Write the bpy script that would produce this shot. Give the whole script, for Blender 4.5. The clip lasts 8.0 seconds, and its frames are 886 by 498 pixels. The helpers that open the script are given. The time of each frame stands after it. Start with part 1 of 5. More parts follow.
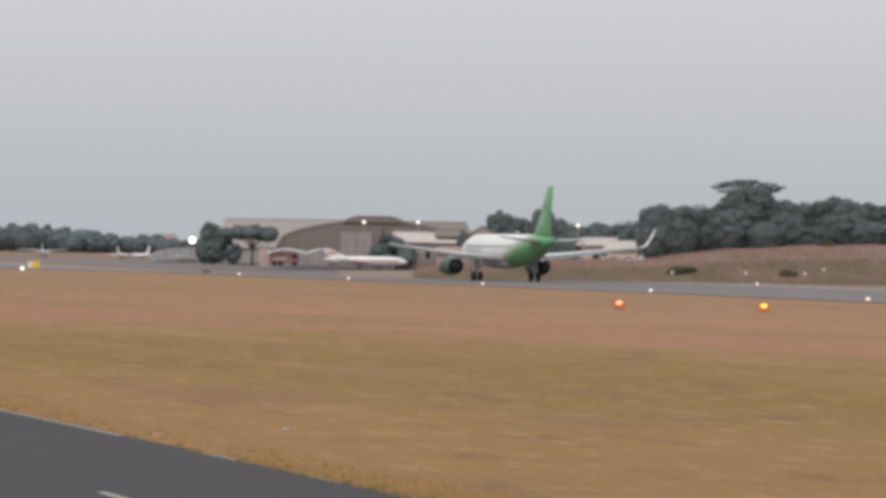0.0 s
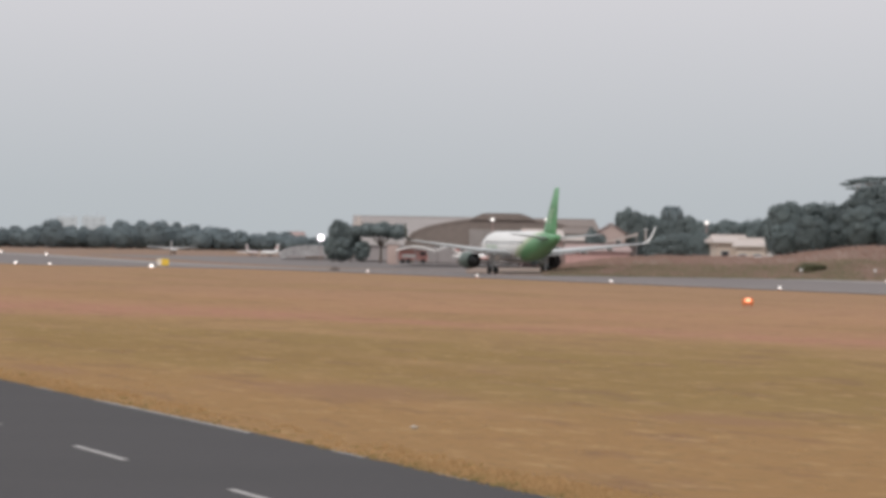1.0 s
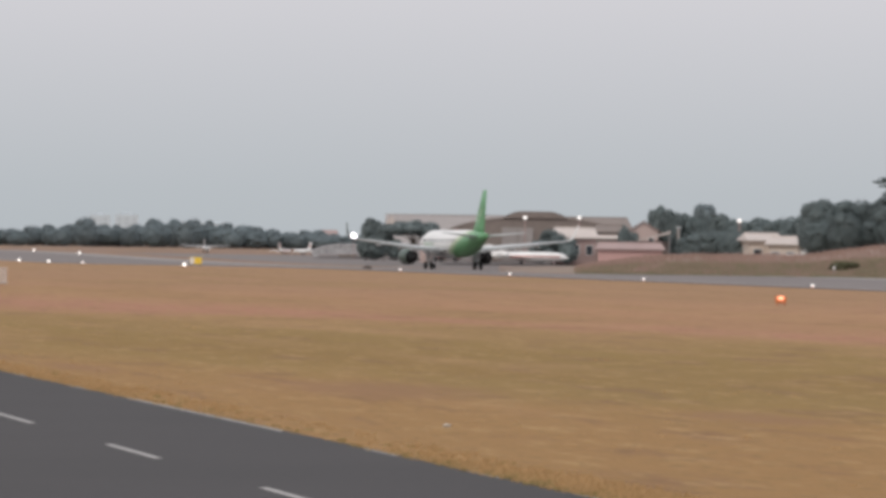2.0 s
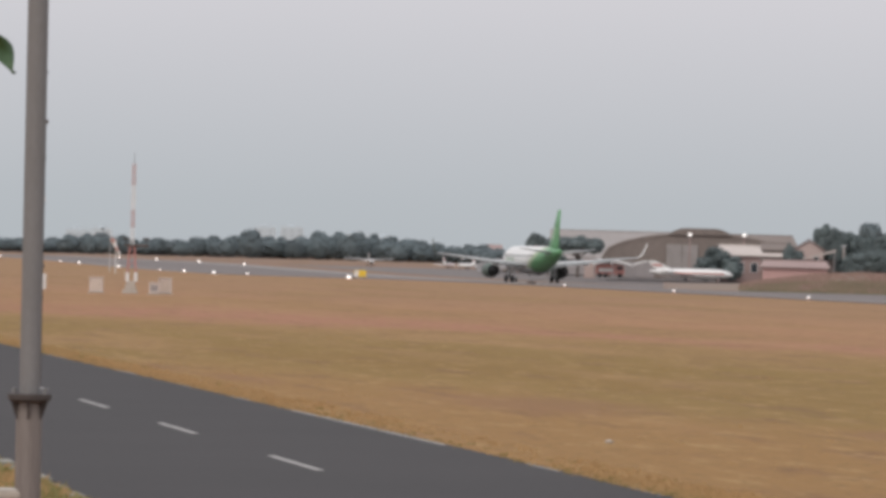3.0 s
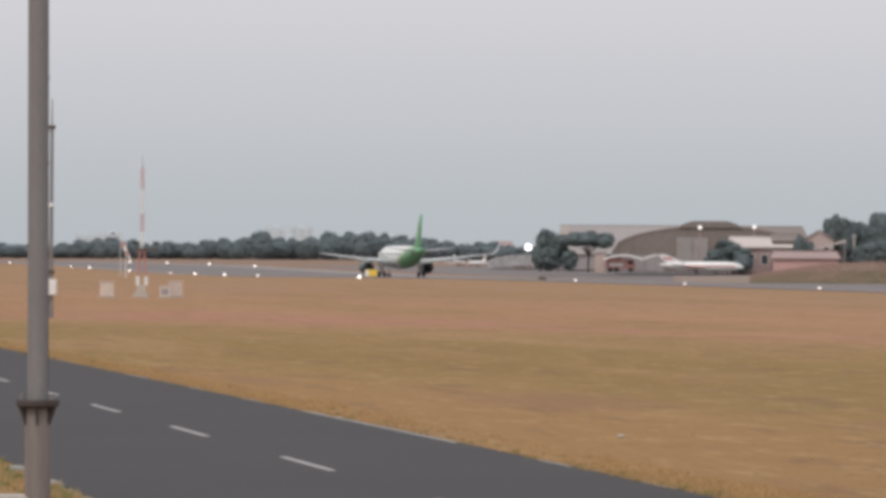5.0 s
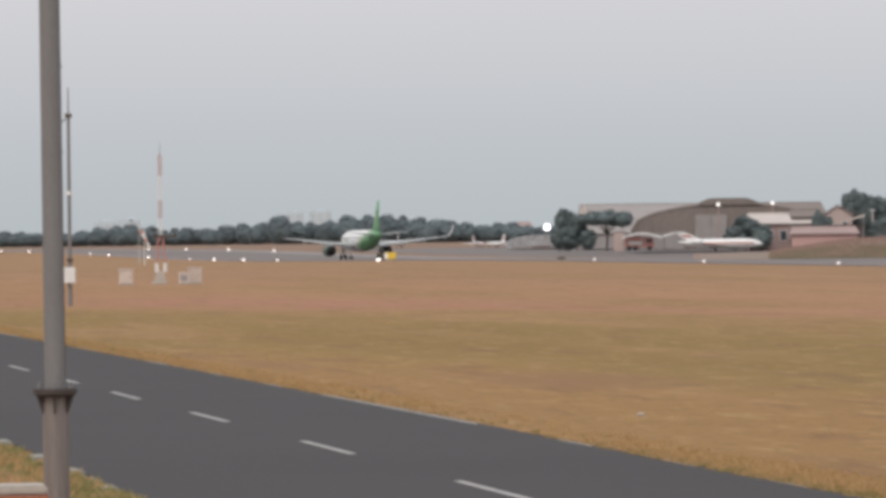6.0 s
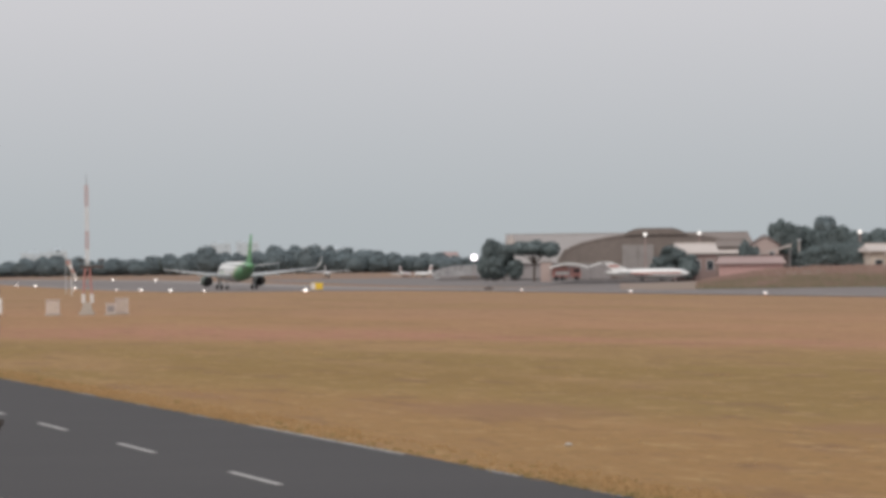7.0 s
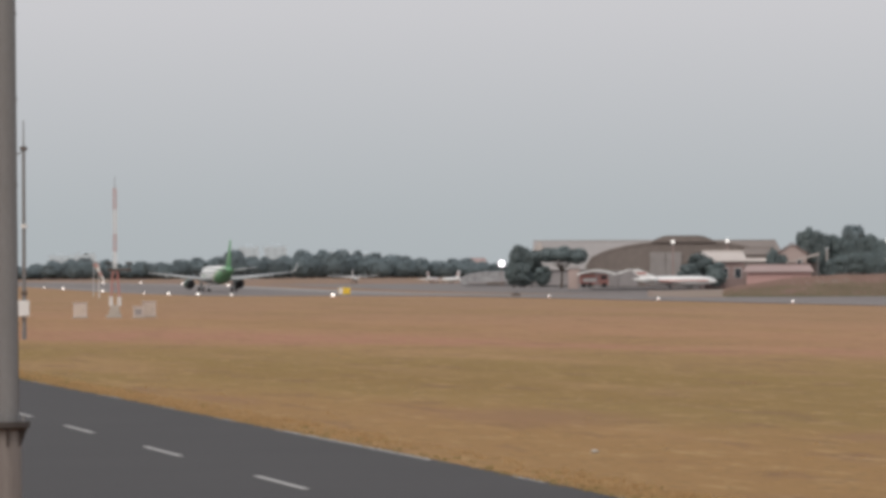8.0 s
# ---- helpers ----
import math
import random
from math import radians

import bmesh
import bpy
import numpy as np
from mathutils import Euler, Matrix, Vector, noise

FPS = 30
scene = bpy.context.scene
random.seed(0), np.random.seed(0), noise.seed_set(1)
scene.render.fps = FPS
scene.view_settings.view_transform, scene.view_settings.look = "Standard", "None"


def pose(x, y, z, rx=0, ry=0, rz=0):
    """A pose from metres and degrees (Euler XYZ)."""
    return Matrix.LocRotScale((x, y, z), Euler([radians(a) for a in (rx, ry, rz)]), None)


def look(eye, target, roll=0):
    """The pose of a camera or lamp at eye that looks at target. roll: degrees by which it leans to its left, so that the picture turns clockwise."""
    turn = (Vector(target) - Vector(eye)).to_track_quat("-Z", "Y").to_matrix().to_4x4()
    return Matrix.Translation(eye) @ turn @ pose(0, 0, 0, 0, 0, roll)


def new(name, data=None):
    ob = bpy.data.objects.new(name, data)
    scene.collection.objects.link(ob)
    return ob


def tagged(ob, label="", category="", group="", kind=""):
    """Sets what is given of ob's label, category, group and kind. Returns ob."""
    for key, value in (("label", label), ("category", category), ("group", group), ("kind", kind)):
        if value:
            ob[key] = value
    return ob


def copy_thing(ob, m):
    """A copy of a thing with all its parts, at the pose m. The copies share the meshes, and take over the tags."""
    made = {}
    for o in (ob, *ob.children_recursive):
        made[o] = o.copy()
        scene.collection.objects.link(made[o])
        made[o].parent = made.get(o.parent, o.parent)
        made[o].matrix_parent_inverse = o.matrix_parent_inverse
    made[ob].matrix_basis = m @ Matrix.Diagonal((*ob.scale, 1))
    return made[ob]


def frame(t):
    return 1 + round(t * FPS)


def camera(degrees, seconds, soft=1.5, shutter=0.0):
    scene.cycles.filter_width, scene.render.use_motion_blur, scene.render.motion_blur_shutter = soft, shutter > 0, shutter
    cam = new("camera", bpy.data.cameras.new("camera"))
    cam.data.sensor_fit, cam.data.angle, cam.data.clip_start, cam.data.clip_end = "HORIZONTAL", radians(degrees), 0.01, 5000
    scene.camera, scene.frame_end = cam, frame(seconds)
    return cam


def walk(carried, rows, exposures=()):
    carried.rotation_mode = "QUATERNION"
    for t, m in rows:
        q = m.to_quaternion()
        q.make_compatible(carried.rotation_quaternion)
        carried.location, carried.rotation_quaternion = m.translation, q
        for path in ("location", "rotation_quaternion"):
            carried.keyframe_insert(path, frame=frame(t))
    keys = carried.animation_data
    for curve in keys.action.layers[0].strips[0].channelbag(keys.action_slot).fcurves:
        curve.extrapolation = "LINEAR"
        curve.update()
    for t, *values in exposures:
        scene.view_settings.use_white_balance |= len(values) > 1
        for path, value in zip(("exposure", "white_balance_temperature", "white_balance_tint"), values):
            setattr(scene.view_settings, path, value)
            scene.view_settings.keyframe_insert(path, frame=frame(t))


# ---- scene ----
import itertools

# world: the runway runs along +y, the eye stands over x = 0, y = 0, the ground lies at z = 0
EYE_Z = 3.83
cam = camera(11.29, 8.0, soft=4.0)


def aim(x, yaw, pitch, roll):
    """The camera's pose: yaw clockwise from the runway's direction, pitch up, roll clockwise, in degrees."""
    turn = pose(0, 0, 0, 0, 0, -yaw) @ pose(0, 0, 0, 90 + pitch, 0, 0) @ pose(0, 0, 0, 0, 0, roll)
    return Matrix.Translation((x, 0, EYE_Z)) @ turn


CAMERA_ROWS = [
    (0, aim(0, 15.940, 0.014, 0.870)),
    (0.2, aim(0, 15.473, 0.103, 0.861)),
    (0.5, aim(0, 14.693, 0.018, 0.821)),
    (0.7, aim(0, 14.365, -0.013, 0.938)),
    (1, aim(0, 14.298, -0.044, 0.843)),
    (1.2, aim(0, 14.160, -0.054, 0.817)),
    (2.3, aim(0, 13.605, -0.102, 0.802)),
    (2.5, aim(0, 13.169, -0.184, 0.955)),
    (2.7, aim(0, 12.485, -0.039, 1.318)),
    (3, aim(0, 11.776, 0.077, 1.486)),
    (3.2, aim(0, 11.393, 0.049, 1.633)),
    (3.5, aim(0, 11.076, 0.128, 1.638)),
    (3.6, aim(0.002, 11.125, 0.071, 1.580)),
    (3.8, aim(0.006, 11.244, -0.043, 1.300)),
    (4, aim(0.01, 11.432, -0.026, 0.983)),
    (4.2, aim(0.014, 11.737, -0.065, 0.688)),
    (4.5, aim(0.02, 12.012, 0.054, 0.533)),
    (4.7, aim(0.03, 11.873, 0.112, 0.575)),
    (5.8, aim(0.09, 11.149, -0.205, -0.421)),
    (6, aim(0.09, 11.400, -0.186, -0.654)),
    (6.2, aim(0.09, 11.627, -0.090, -0.390)),
    (6.5, aim(0.09, 11.741, 0.091, -0.542)),
    (7, aim(0.09, 12.336, 0.190, -0.732)),
    (7.5, aim(0.09, 12.202, 0.285, -0.291)),
    (7.7, aim(0.09, 12.090, 0.406, -0.131)),
    (8, aim(0.09, 11.982, 0.266, -0.268)),
]
# the clip's camera brightens a little, darkens again and drifts from a cool magenta to a greener tint
walk(cam, CAMERA_ROWS, [(0.0, 0.0, 6490, 11), (0.5, 0.04, 6500, 10.5), (1.0, 0.05, 6490, 11), (2.5, 0.02, 6480, 11.5), (3.5, 0.0, 6475, 12), (4.0, 0.02, 6475, 12), (4.7, 0.04, 6475, 12), (5.8, 0.08, 6500, 11), (6.0, 0.08, 6500, 10.5), (6.5, 0.05, 6500, 10.5), (7.0, -0.05, 6500, 10), (7.5, -0.05, 6500, 10), (8.0, -0.09, 6500, 9.5)])

# ---- daylight: a bright hazy sky and a soft sun ----
SUN_UP, SUN_TURN = radians(48), radians(215)
world = bpy.data.worlds.new("hazy_sky")
scene.world = world
world.use_nodes = True
wn, wl = world.node_tree.nodes, world.node_tree.links
wn.clear()
w_out, w_bg = wn.new("ShaderNodeOutputWorld"), wn.new("ShaderNodeBackground")
w_sky = wn.new("ShaderNodeTexSky")
w_sky.sky_type, w_sky.sun_disc = "NISHITA", False
w_sky.sun_elevation, w_sky.sun_rotation = SUN_UP, SUN_TURN
w_sky.dust_density, w_sky.air_density = 6.0, 1.5
w_tc, w_sep, w_ramp = wn.new("ShaderNodeTexCoord"), wn.new("ShaderNodeSeparateXYZ"), wn.new("ShaderNodeValToRGB")
wl.new(w_tc.outputs["Generated"], w_sep.inputs[0])
wl.new(w_sep.outputs["Z"], w_ramp.inputs[0])
el = w_ramp.color_ramp.elements
el[0].position, el[0].color = 0.0, (0.443, 0.482, 0.505, 1)
el[1].position, el[1].color = 1.0, (0.80, 0.82, 0.86, 1)
for p, c in ((0.012, (0.462, 0.497, 0.521, 1)), (0.058, (0.60, 0.598, 0.63, 1)), (0.25, (0.68, 0.69, 0.71, 1))):
    e = el.new(p)
    e.color = c
w_mix = wn.new("ShaderNodeMix")
w_mix.data_type, w_mix.blend_type = "RGBA", "ADD"
w_mix.inputs["Factor"].default_value = 0.02
wl.new(w_ramp.outputs[0], w_mix.inputs[6])
wl.new(w_sky.outputs[0], w_mix.inputs[7])
wl.new(w_mix.outputs[2], w_bg.inputs["Color"])
w_bg.inputs["Strength"].default_value = 1.0
wl.new(w_bg.outputs[0], w_out.inputs["Surface"])

sun = new("sun", bpy.data.lights.new("sun", "SUN"))
sun.data.energy, sun.data.angle, sun.data.color = 1.0, radians(14), (1.0, 0.95, 0.88)
sun.matrix_basis = look((0, 0, 50), (-math.sin(SUN_TURN) * 50 * math.cos(SUN_UP), -math.cos(SUN_TURN) * 50 * math.cos(SUN_UP), 50 - 50 * math.sin(SUN_UP)))


# ---- materials ----
def material(name, base, rough=0.7, second=None, scale=1.0, fine=12.0, amount=0.6, bump=0.0, metal=0.0, stretch=(1, 1, 1), random_tint=0.0):
    """Two tones mixed by a broad and a fine noise, with a little relief."""
    m = bpy.data.materials.new(name)
    m.use_nodes = True
    n, l = m.node_tree.nodes, m.node_tree.links
    b = n["Principled BSDF"]
    b.inputs["Roughness"].default_value, b.inputs["Metallic"].default_value = rough, metal
    second = second or tuple(c * 0.75 for c in base)
    tc, mp = n.new("ShaderNodeTexCoord"), n.new("ShaderNodeMapping")
    mp.inputs["Scale"].default_value = stretch
    l.new(tc.outputs["Object"], mp.inputs[0])
    n1, n2 = n.new("ShaderNodeTexNoise"), n.new("ShaderNodeTexNoise")
    n1.inputs["Scale"].default_value, n2.inputs["Scale"].default_value = scale, scale * fine
    n1.inputs["Detail"].default_value, n2.inputs["Detail"].default_value = 4, 3
    l.new(mp.outputs[0], n1.inputs[0])
    l.new(mp.outputs[0], n2.inputs[0])
    mean = n.new("ShaderNodeMath")
    mean.operation = "ADD"
    l.new(n1.outputs[0], mean.inputs[0])
    l.new(n2.outputs[0], mean.inputs[1])
    mr = n.new("ShaderNodeMapRange")
    mr.inputs[1].default_value, mr.inputs[2].default_value = 0.72, 1.28
    mr.inputs[4].default_value = amount
    l.new(mean.outputs[0], mr.inputs[0])
    mix = n.new("ShaderNodeMix")
    mix.data_type = "RGBA"
    mix.inputs[6].default_value, mix.inputs[7].default_value = (*base, 1), (*second, 1)
    l.new(mr.outputs[0], mix.inputs[0])
    colour = mix.outputs[2]
    if random_tint:
        info, hsv, r = n.new("ShaderNodeObjectInfo"), n.new("ShaderNodeHueSaturation"), n.new("ShaderNodeMapRange")
        r.inputs[3].default_value, r.inputs[4].default_value = 1 - random_tint, 1 + random_tint
        l.new(info.outputs["Random"], r.inputs[0])
        l.new(r.outputs[0], hsv.inputs["Value"])
        l.new(colour, hsv.inputs["Color"])
        colour = hsv.outputs[0]
    l.new(colour, b.inputs["Base Color"])
    if bump:
        bp = n.new("ShaderNodeBump")
        bp.inputs["Strength"].default_value, bp.inputs["Distance"].default_value = bump, 0.02
        l.new(n2.outputs[0], bp.inputs["Height"])
        l.new(bp.outputs[0], b.inputs["Normal"])
    return m


def glow(name, colour, strength):
    m = bpy.data.materials.new(name)
    m.use_nodes = True
    b = m.node_tree.nodes["Principled BSDF"]
    b.inputs["Base Color"].default_value = (*colour, 1)
    b.inputs["Emission Color"].default_value = (*colour, 1)
    b.inputs["Emission Strength"].default_value = strength
    return m


def field_material():
    """Dry mown grass: long bands along the runway, patches and fine straw."""
    m = bpy.data.materials.new("dry_grass")
    m.use_nodes = True
    n, l = m.node_tree.nodes, m.node_tree.links
    b = n["Principled BSDF"]
    b.inputs["Roughness"].default_value = 0.95
    b.inputs["Specular IOR Level"].default_value = 0.1
    tc = n.new("ShaderNodeTexCoord")

    def noise_at(sx, sy, detail, rough=0.55, shift=0):
        mp, t = n.new("ShaderNodeMapping"), n.new("ShaderNodeTexNoise")
        mp.inputs["Scale"].default_value = (sx, sy, 1)
        mp.inputs["Location"].default_value = (shift, shift * 0.7, 0)
        t.inputs["Scale"].default_value, t.inputs["Detail"].default_value, t.inputs["Roughness"].default_value = 1, detail, rough
        l.new(tc.outputs["Object"], mp.inputs[0])
        l.new(mp.outputs[0], t.inputs[0])
        return t.outputs[0]

    def blend(fac, lo, hi, a, c, amount=1.0):
        r, x = n.new("ShaderNodeMapRange"), n.new("ShaderNodeMix")
        r.inputs[1].default_value, r.inputs[2].default_value, r.inputs[4].default_value = lo, hi, amount
        r.interpolation_type = "SMOOTHSTEP"
        l.new(fac, r.inputs[0])
        x.data_type = "RGBA"
        l.new(r.outputs[0], x.inputs[0])
        for socket, v in ((x.inputs[6], a), (x.inputs[7], c)):
            if isinstance(v, tuple):
                socket.default_value = (*v, 1)
            else:
                l.new(v, socket)
        return x.outputs[2]

    # bands of growth that cross the field at an angle to the runway
    sep, ramp = n.new("ShaderNodeSeparateXYZ"), n.new("ShaderNodeValToRGB")
    l.new(tc.outputs["Object"], sep.inputs[0])

    def sum_of(a, c, factor=1.0):
        t = n.new("ShaderNodeMath")
        t.operation = "MULTIPLY_ADD"
        l.new(c, t.inputs[0])
        t.inputs[1].default_value = factor
        l.new(a, t.inputs[2])
        return t.outputs[0]

    def wobble(source, size):
        r = n.new("ShaderNodeMapRange")
        r.inputs[3].default_value, r.inputs[4].default_value = -size, size
        l.new(source, r.inputs[0])
        return r.outputs[0]

    along = sum_of(sep.outputs["X"], sep.outputs["Y"], 0.34)
    along = sum_of(along, wobble(noise_at(0.05, 0.012, 3), 26))
    along = sum_of(along, wobble(noise_at(0.5, 0.07, 4, 0.6, 7), 9))
    norm = n.new("ShaderNodeMapRange")
    norm.inputs[1].default_value, norm.inputs[2].default_value = 0, 300
    l.new(along, norm.inputs[0])
    l.new(norm.outputs[0], ramp.inputs[0])
    es = ramp.color_ramp.elements
    straw, olive, pink, tan = (0.294, 0.170, 0.072), (0.243, 0.150, 0.056), (0.356, 0.176, 0.117), (0.354, 0.195, 0.112)
    es[0].position, es[0].color = 0.0, (*straw, 1)
    es[1].position, es[1].color = 1.0, (0.310, 0.186, 0.108, 1)
    for p, c in ((0.19, straw), (0.235, (0.268, 0.170, 0.065)), (0.27, olive), (0.33, (0.248, 0.160, 0.060)), (0.385, (0.305, 0.182, 0.088)), (0.42, pink), (0.455, (0.335, 0.186, 0.104)), (0.54, tan), (0.70, (0.315, 0.183, 0.108))):
        e = es.new(p)
        e.color = (*c, 1)
    # beyond the runway the ground is greyer brown, haze put into its colour
    c = blend(sep.outputs["X"], 150, 205, ramp.outputs[0], (0.232, 0.160, 0.135))
    c = blend(noise_at(0.06, 0.014, 5, 0.6), 0.46, 0.66, c, (0.232, 0.154, 0.060), 0.45)
    c = blend(noise_at(0.11, 0.022, 5, 0.6, 9), 0.50, 0.68, c, (0.365, 0.218, 0.115), 0.5)
    c = blend(noise_at(0.5, 0.11, 6, 0.65, 31), 0.53, 0.66, c, (0.200, 0.112, 0.066), 0.65)
    c = blend(noise_at(1.2, 0.3, 6, 0.7, 5), 0.52, 0.66, c, (0.400, 0.258, 0.122), 0.72)
    c = blend(noise_at(3.6, 1.0, 6, 0.7, 15), 0.50, 0.66, c, (0.175, 0.118, 0.055), 0.62)
    # bare brown patches where the turf is worn away
    for x, y, rx, ry in ((26.5, 114, 4.0, 11), (31, 96, 2.0, 6), (21.5, 132, 1.4, 8)):
        mp, far_off = n.new("ShaderNodeMapping"), n.new("ShaderNodeVectorMath")
        mp.inputs["Scale"].default_value = (1 / rx, 1 / ry, 0)
        mp.inputs["Location"].default_value = (-x / rx, -y / ry, 0)
        far_off.operation = "LENGTH"
        l.new(tc.outputs["Object"], mp.inputs[0])
        l.new(mp.outputs[0], far_off.inputs[0])
        edge = sum_of(far_off.outputs["Value"], noise_at(1.3, 0.4, 6, 0.7, x), 1.6)
        c = blend(edge, 1.75, 1.0, c, (0.245, 0.136, 0.080), 0.62)
    l.new(c, b.inputs["Base Color"])
    bp = n.new("ShaderNodeBump")
    bp.inputs["Strength"].default_value, bp.inputs["Distance"].default_value = 0.5, 0.08
    l.new(noise_at(3, 1.5, 8, 0.7, 3), bp.inputs["Height"])
    l.new(bp.outputs[0], b.inputs["Normal"])
    return m


M_FIELD = field_material()
M_STRAW = material("straw_blades", (0.53, 0.345, 0.17), 0.9, (0.44, 0.285, 0.135), 0.35, 9)
M_GREENBLADE = material("green_blades", (0.29, 0.235, 0.095), 0.9, (0.37, 0.25, 0.11), 0.5, 9)
M_VERGEGREEN = material("verge_green_blades", (0.26, 0.25, 0.10), 0.8, (0.33, 0.27, 0.12), 0.5, 9)
M_SOIL = material("reddish_soil", (0.30, 0.165, 0.115), 0.95, (0.21, 0.125, 0.08), 1.2, 9, 0.9, 0.4)
M_ASPHALT = material("road_asphalt", (0.0455, 0.0392, 0.0400), 0.95, (0.0315, 0.0272, 0.0278), 0.12, 40, 0.8, 0.25)
M_RUNWAY = material("runway_asphalt", (0.178, 0.150, 0.142), 0.92, (0.135, 0.114, 0.108), 0.02, 8, 0.8, 0, stretch=(3, 0.3, 1))
M_APRON = material("apron_asphalt", (0.175, 0.150, 0.142), 0.9, (0.13, 0.112, 0.106), 0.03, 10, 0.8)
M_ENGINE = material("dark_green_cowling", (0.075, 0.11, 0.085), 0.45, (0.055, 0.08, 0.065), 0.8, 8)
M_STRIPE = material("worn_runway_paint", (0.42, 0.39, 0.375), 0.85, (0.25, 0.23, 0.22), 0.15, 10, 0.9)
M_SHOULDER = material("pale_concrete", (0.30, 0.285, 0.275), 0.85, (0.22, 0.21, 0.20), 0.05, 10)
M_PAINT = material("road_paint", (0.46, 0.44, 0.42), 0.8, (0.26, 0.245, 0.235), 1.5, 8, 0.9)
M_KERB = material("kerb_concrete", (0.30, 0.285, 0.25), 0.9, (0.19, 0.18, 0.15), 2, 9, 0.8, 0.3)
M_CONCRETE = material("wall_concrete", (0.50, 0.45, 0.40), 0.9, (0.36, 0.32, 0.28), 1.2, 9, 0.8, 0.3)
M_BRICKRED = material("terracotta", (0.42, 0.16, 0.09), 0.85, (0.30, 0.12, 0.07), 2, 9, 0.8)
M_STEEL = material("galvanised_steel", (0.215, 0.208, 0.208), 0.6, (0.165, 0.155, 0.15), 1.7, 14, 0.7, 0.0, 0.0, (3, 3, 0.6))
M_STEEL_OLD = material("stained_steel", (0.245, 0.212, 0.195), 0.5, (0.150, 0.126, 0.114), 1.6, 10, 0.9, 0.1, 0.0, (5, 5, 0.25))
M_COLLAR = material("blackened_rust", (0.070, 0.056, 0.050), 0.75, (0.045, 0.036, 0.033), 6, 8, 0.8, 0.2)
M_RUST = material("rusty_steel", (0.13, 0.10, 0.085), 0.8, (0.085, 0.06, 0.05), 6, 8, 0.8, 0.2)
M_WHITE = material("white_paint", (0.78, 0.77, 0.76), 0.5, (0.68, 0.67, 0.66), 0.3, 10, 0.7)
M_HULL_GREY = material("grey_wing_paint", (0.60, 0.62, 0.63), 0.4, (0.52, 0.54, 0.55), 0.3, 9, 0.7)
# Red washed out towards pink, the haze being in the paint colour.
M_HAZED_RED = material("hazed_red_paint", (0.54, 0.33, 0.30), 0.7, (0.46, 0.28, 0.26), 1, 8)
M_CABINET = material("pale_pinkish_paint", (0.66, 0.575, 0.53), 0.8, (0.56, 0.48, 0.44), 0.8, 9)
M_RED = material("red_paint", (0.50, 0.16, 0.13), 0.6, (0.42, 0.13, 0.11), 1, 8)
M_LEG_RED = material("mast_red_paint", (0.48, 0.22, 0.20), 0.7, (0.40, 0.19, 0.17), 1, 8)
# The truck's red is paled as well, with distance haze in its colour.
M_TRUCK = material("hazed_fire_red", (0.58, 0.27, 0.24), 0.5, (0.50, 0.23, 0.21), 1, 8)
M_ORANGE = material("orange_paint", (0.70, 0.20, 0.06), 0.6, (0.55, 0.16, 0.05), 1, 8)
M_YELLOW = material("yellow_sign_paint", (0.80, 0.56, 0.05), 0.5, (0.70, 0.48, 0.05), 1, 8)
M_BLACK = material("black_rubber", (0.03, 0.03, 0.032), 0.8, (0.02, 0.02, 0.02), 2, 8)
M_DARKMETAL = material("dark_exhaust_metal", (0.10, 0.10, 0.10), 0.5, (0.06, 0.06, 0.06), 2, 8, metal=0.6)
M_GREEN = material("green_tail_paint", (0.15, 0.345, 0.18), 0.5, (0.13, 0.31, 0.155), 0.5, 8)
M_LIME = material("light_green_paint", (0.42, 0.56, 0.40), 0.5, (0.34, 0.50, 0.33), 0.5, 8)
M_ROOF_GREY = material("weathered_roof_sheet", (0.33, 0.30, 0.29), 0.8, (0.25, 0.225, 0.21), 0.06, 12, 0.8, stretch=(1, 4, 1))
M_ROOF_BROWN = material("brown_roof_sheet", (0.23, 0.19, 0.17), 0.85, (0.17, 0.14, 0.125), 0.06, 12, 0.8, stretch=(1, 4, 1))
M_ROOF_PALE = material("pale_roof_sheet", (0.55, 0.485, 0.45), 0.75, (0.43, 0.375, 0.345), 0.2, 10, 0.8)
M_ROOF_PINK = material("faded_red_roof", (0.36, 0.265, 0.25), 0.85, (0.30, 0.215, 0.20), 0.2, 10, 0.8)
M_NET = material("mottled_grey_sheet", (0.50, 0.49, 0.50), 0.9, (0.25, 0.245, 0.25), 0.5, 4, 1.0)
M_WALL_GREY = material("grey_render", (0.34, 0.31, 0.31), 0.9, (0.26, 0.24, 0.235), 0.15, 10)
M_GABLE = material("faded_pink_render", (0.50, 0.39, 0.36), 0.9, (0.42, 0.33, 0.30), 0.2, 10)
M_WALL_CREAM = material("cream_render", (0.62, 0.53, 0.46), 0.9, (0.50, 0.42, 0.36), 0.2, 10)
# Town walls and panes paled and blued, haze mixed into both colours.
M_FAR_WALL = material("hazed_far_render", (0.55, 0.605, 0.64), 0.9, (0.50, 0.555, 0.59), 0.05, 10)
M_FAR_PANE = material("hazed_far_panes", (0.42, 0.47, 0.50), 0.3, (0.37, 0.42, 0.45), 0.5, 5)
M_GLASS = material("dark_window_glass", (0.05, 0.06, 0.07), 0.15, (0.04, 0.05, 0.06), 0.5, 5)
M_BANK = material("reddish_dry_scrub", (0.270, 0.180, 0.150), 0.95, (0.185, 0.155, 0.108), 0.05, 7, 0.9, 0.4, stretch=(1, 0.5, 3))
M_BANK_STRAW = material("reddish_straw", (0.42, 0.285, 0.24), 0.8, (0.34, 0.235, 0.19), 0.08, 8, 0.9)
M_BANK_OLIVE = material("olive_straw", (0.30, 0.262, 0.17), 0.8, (0.25, 0.22, 0.14), 0.08, 8, 0.9)
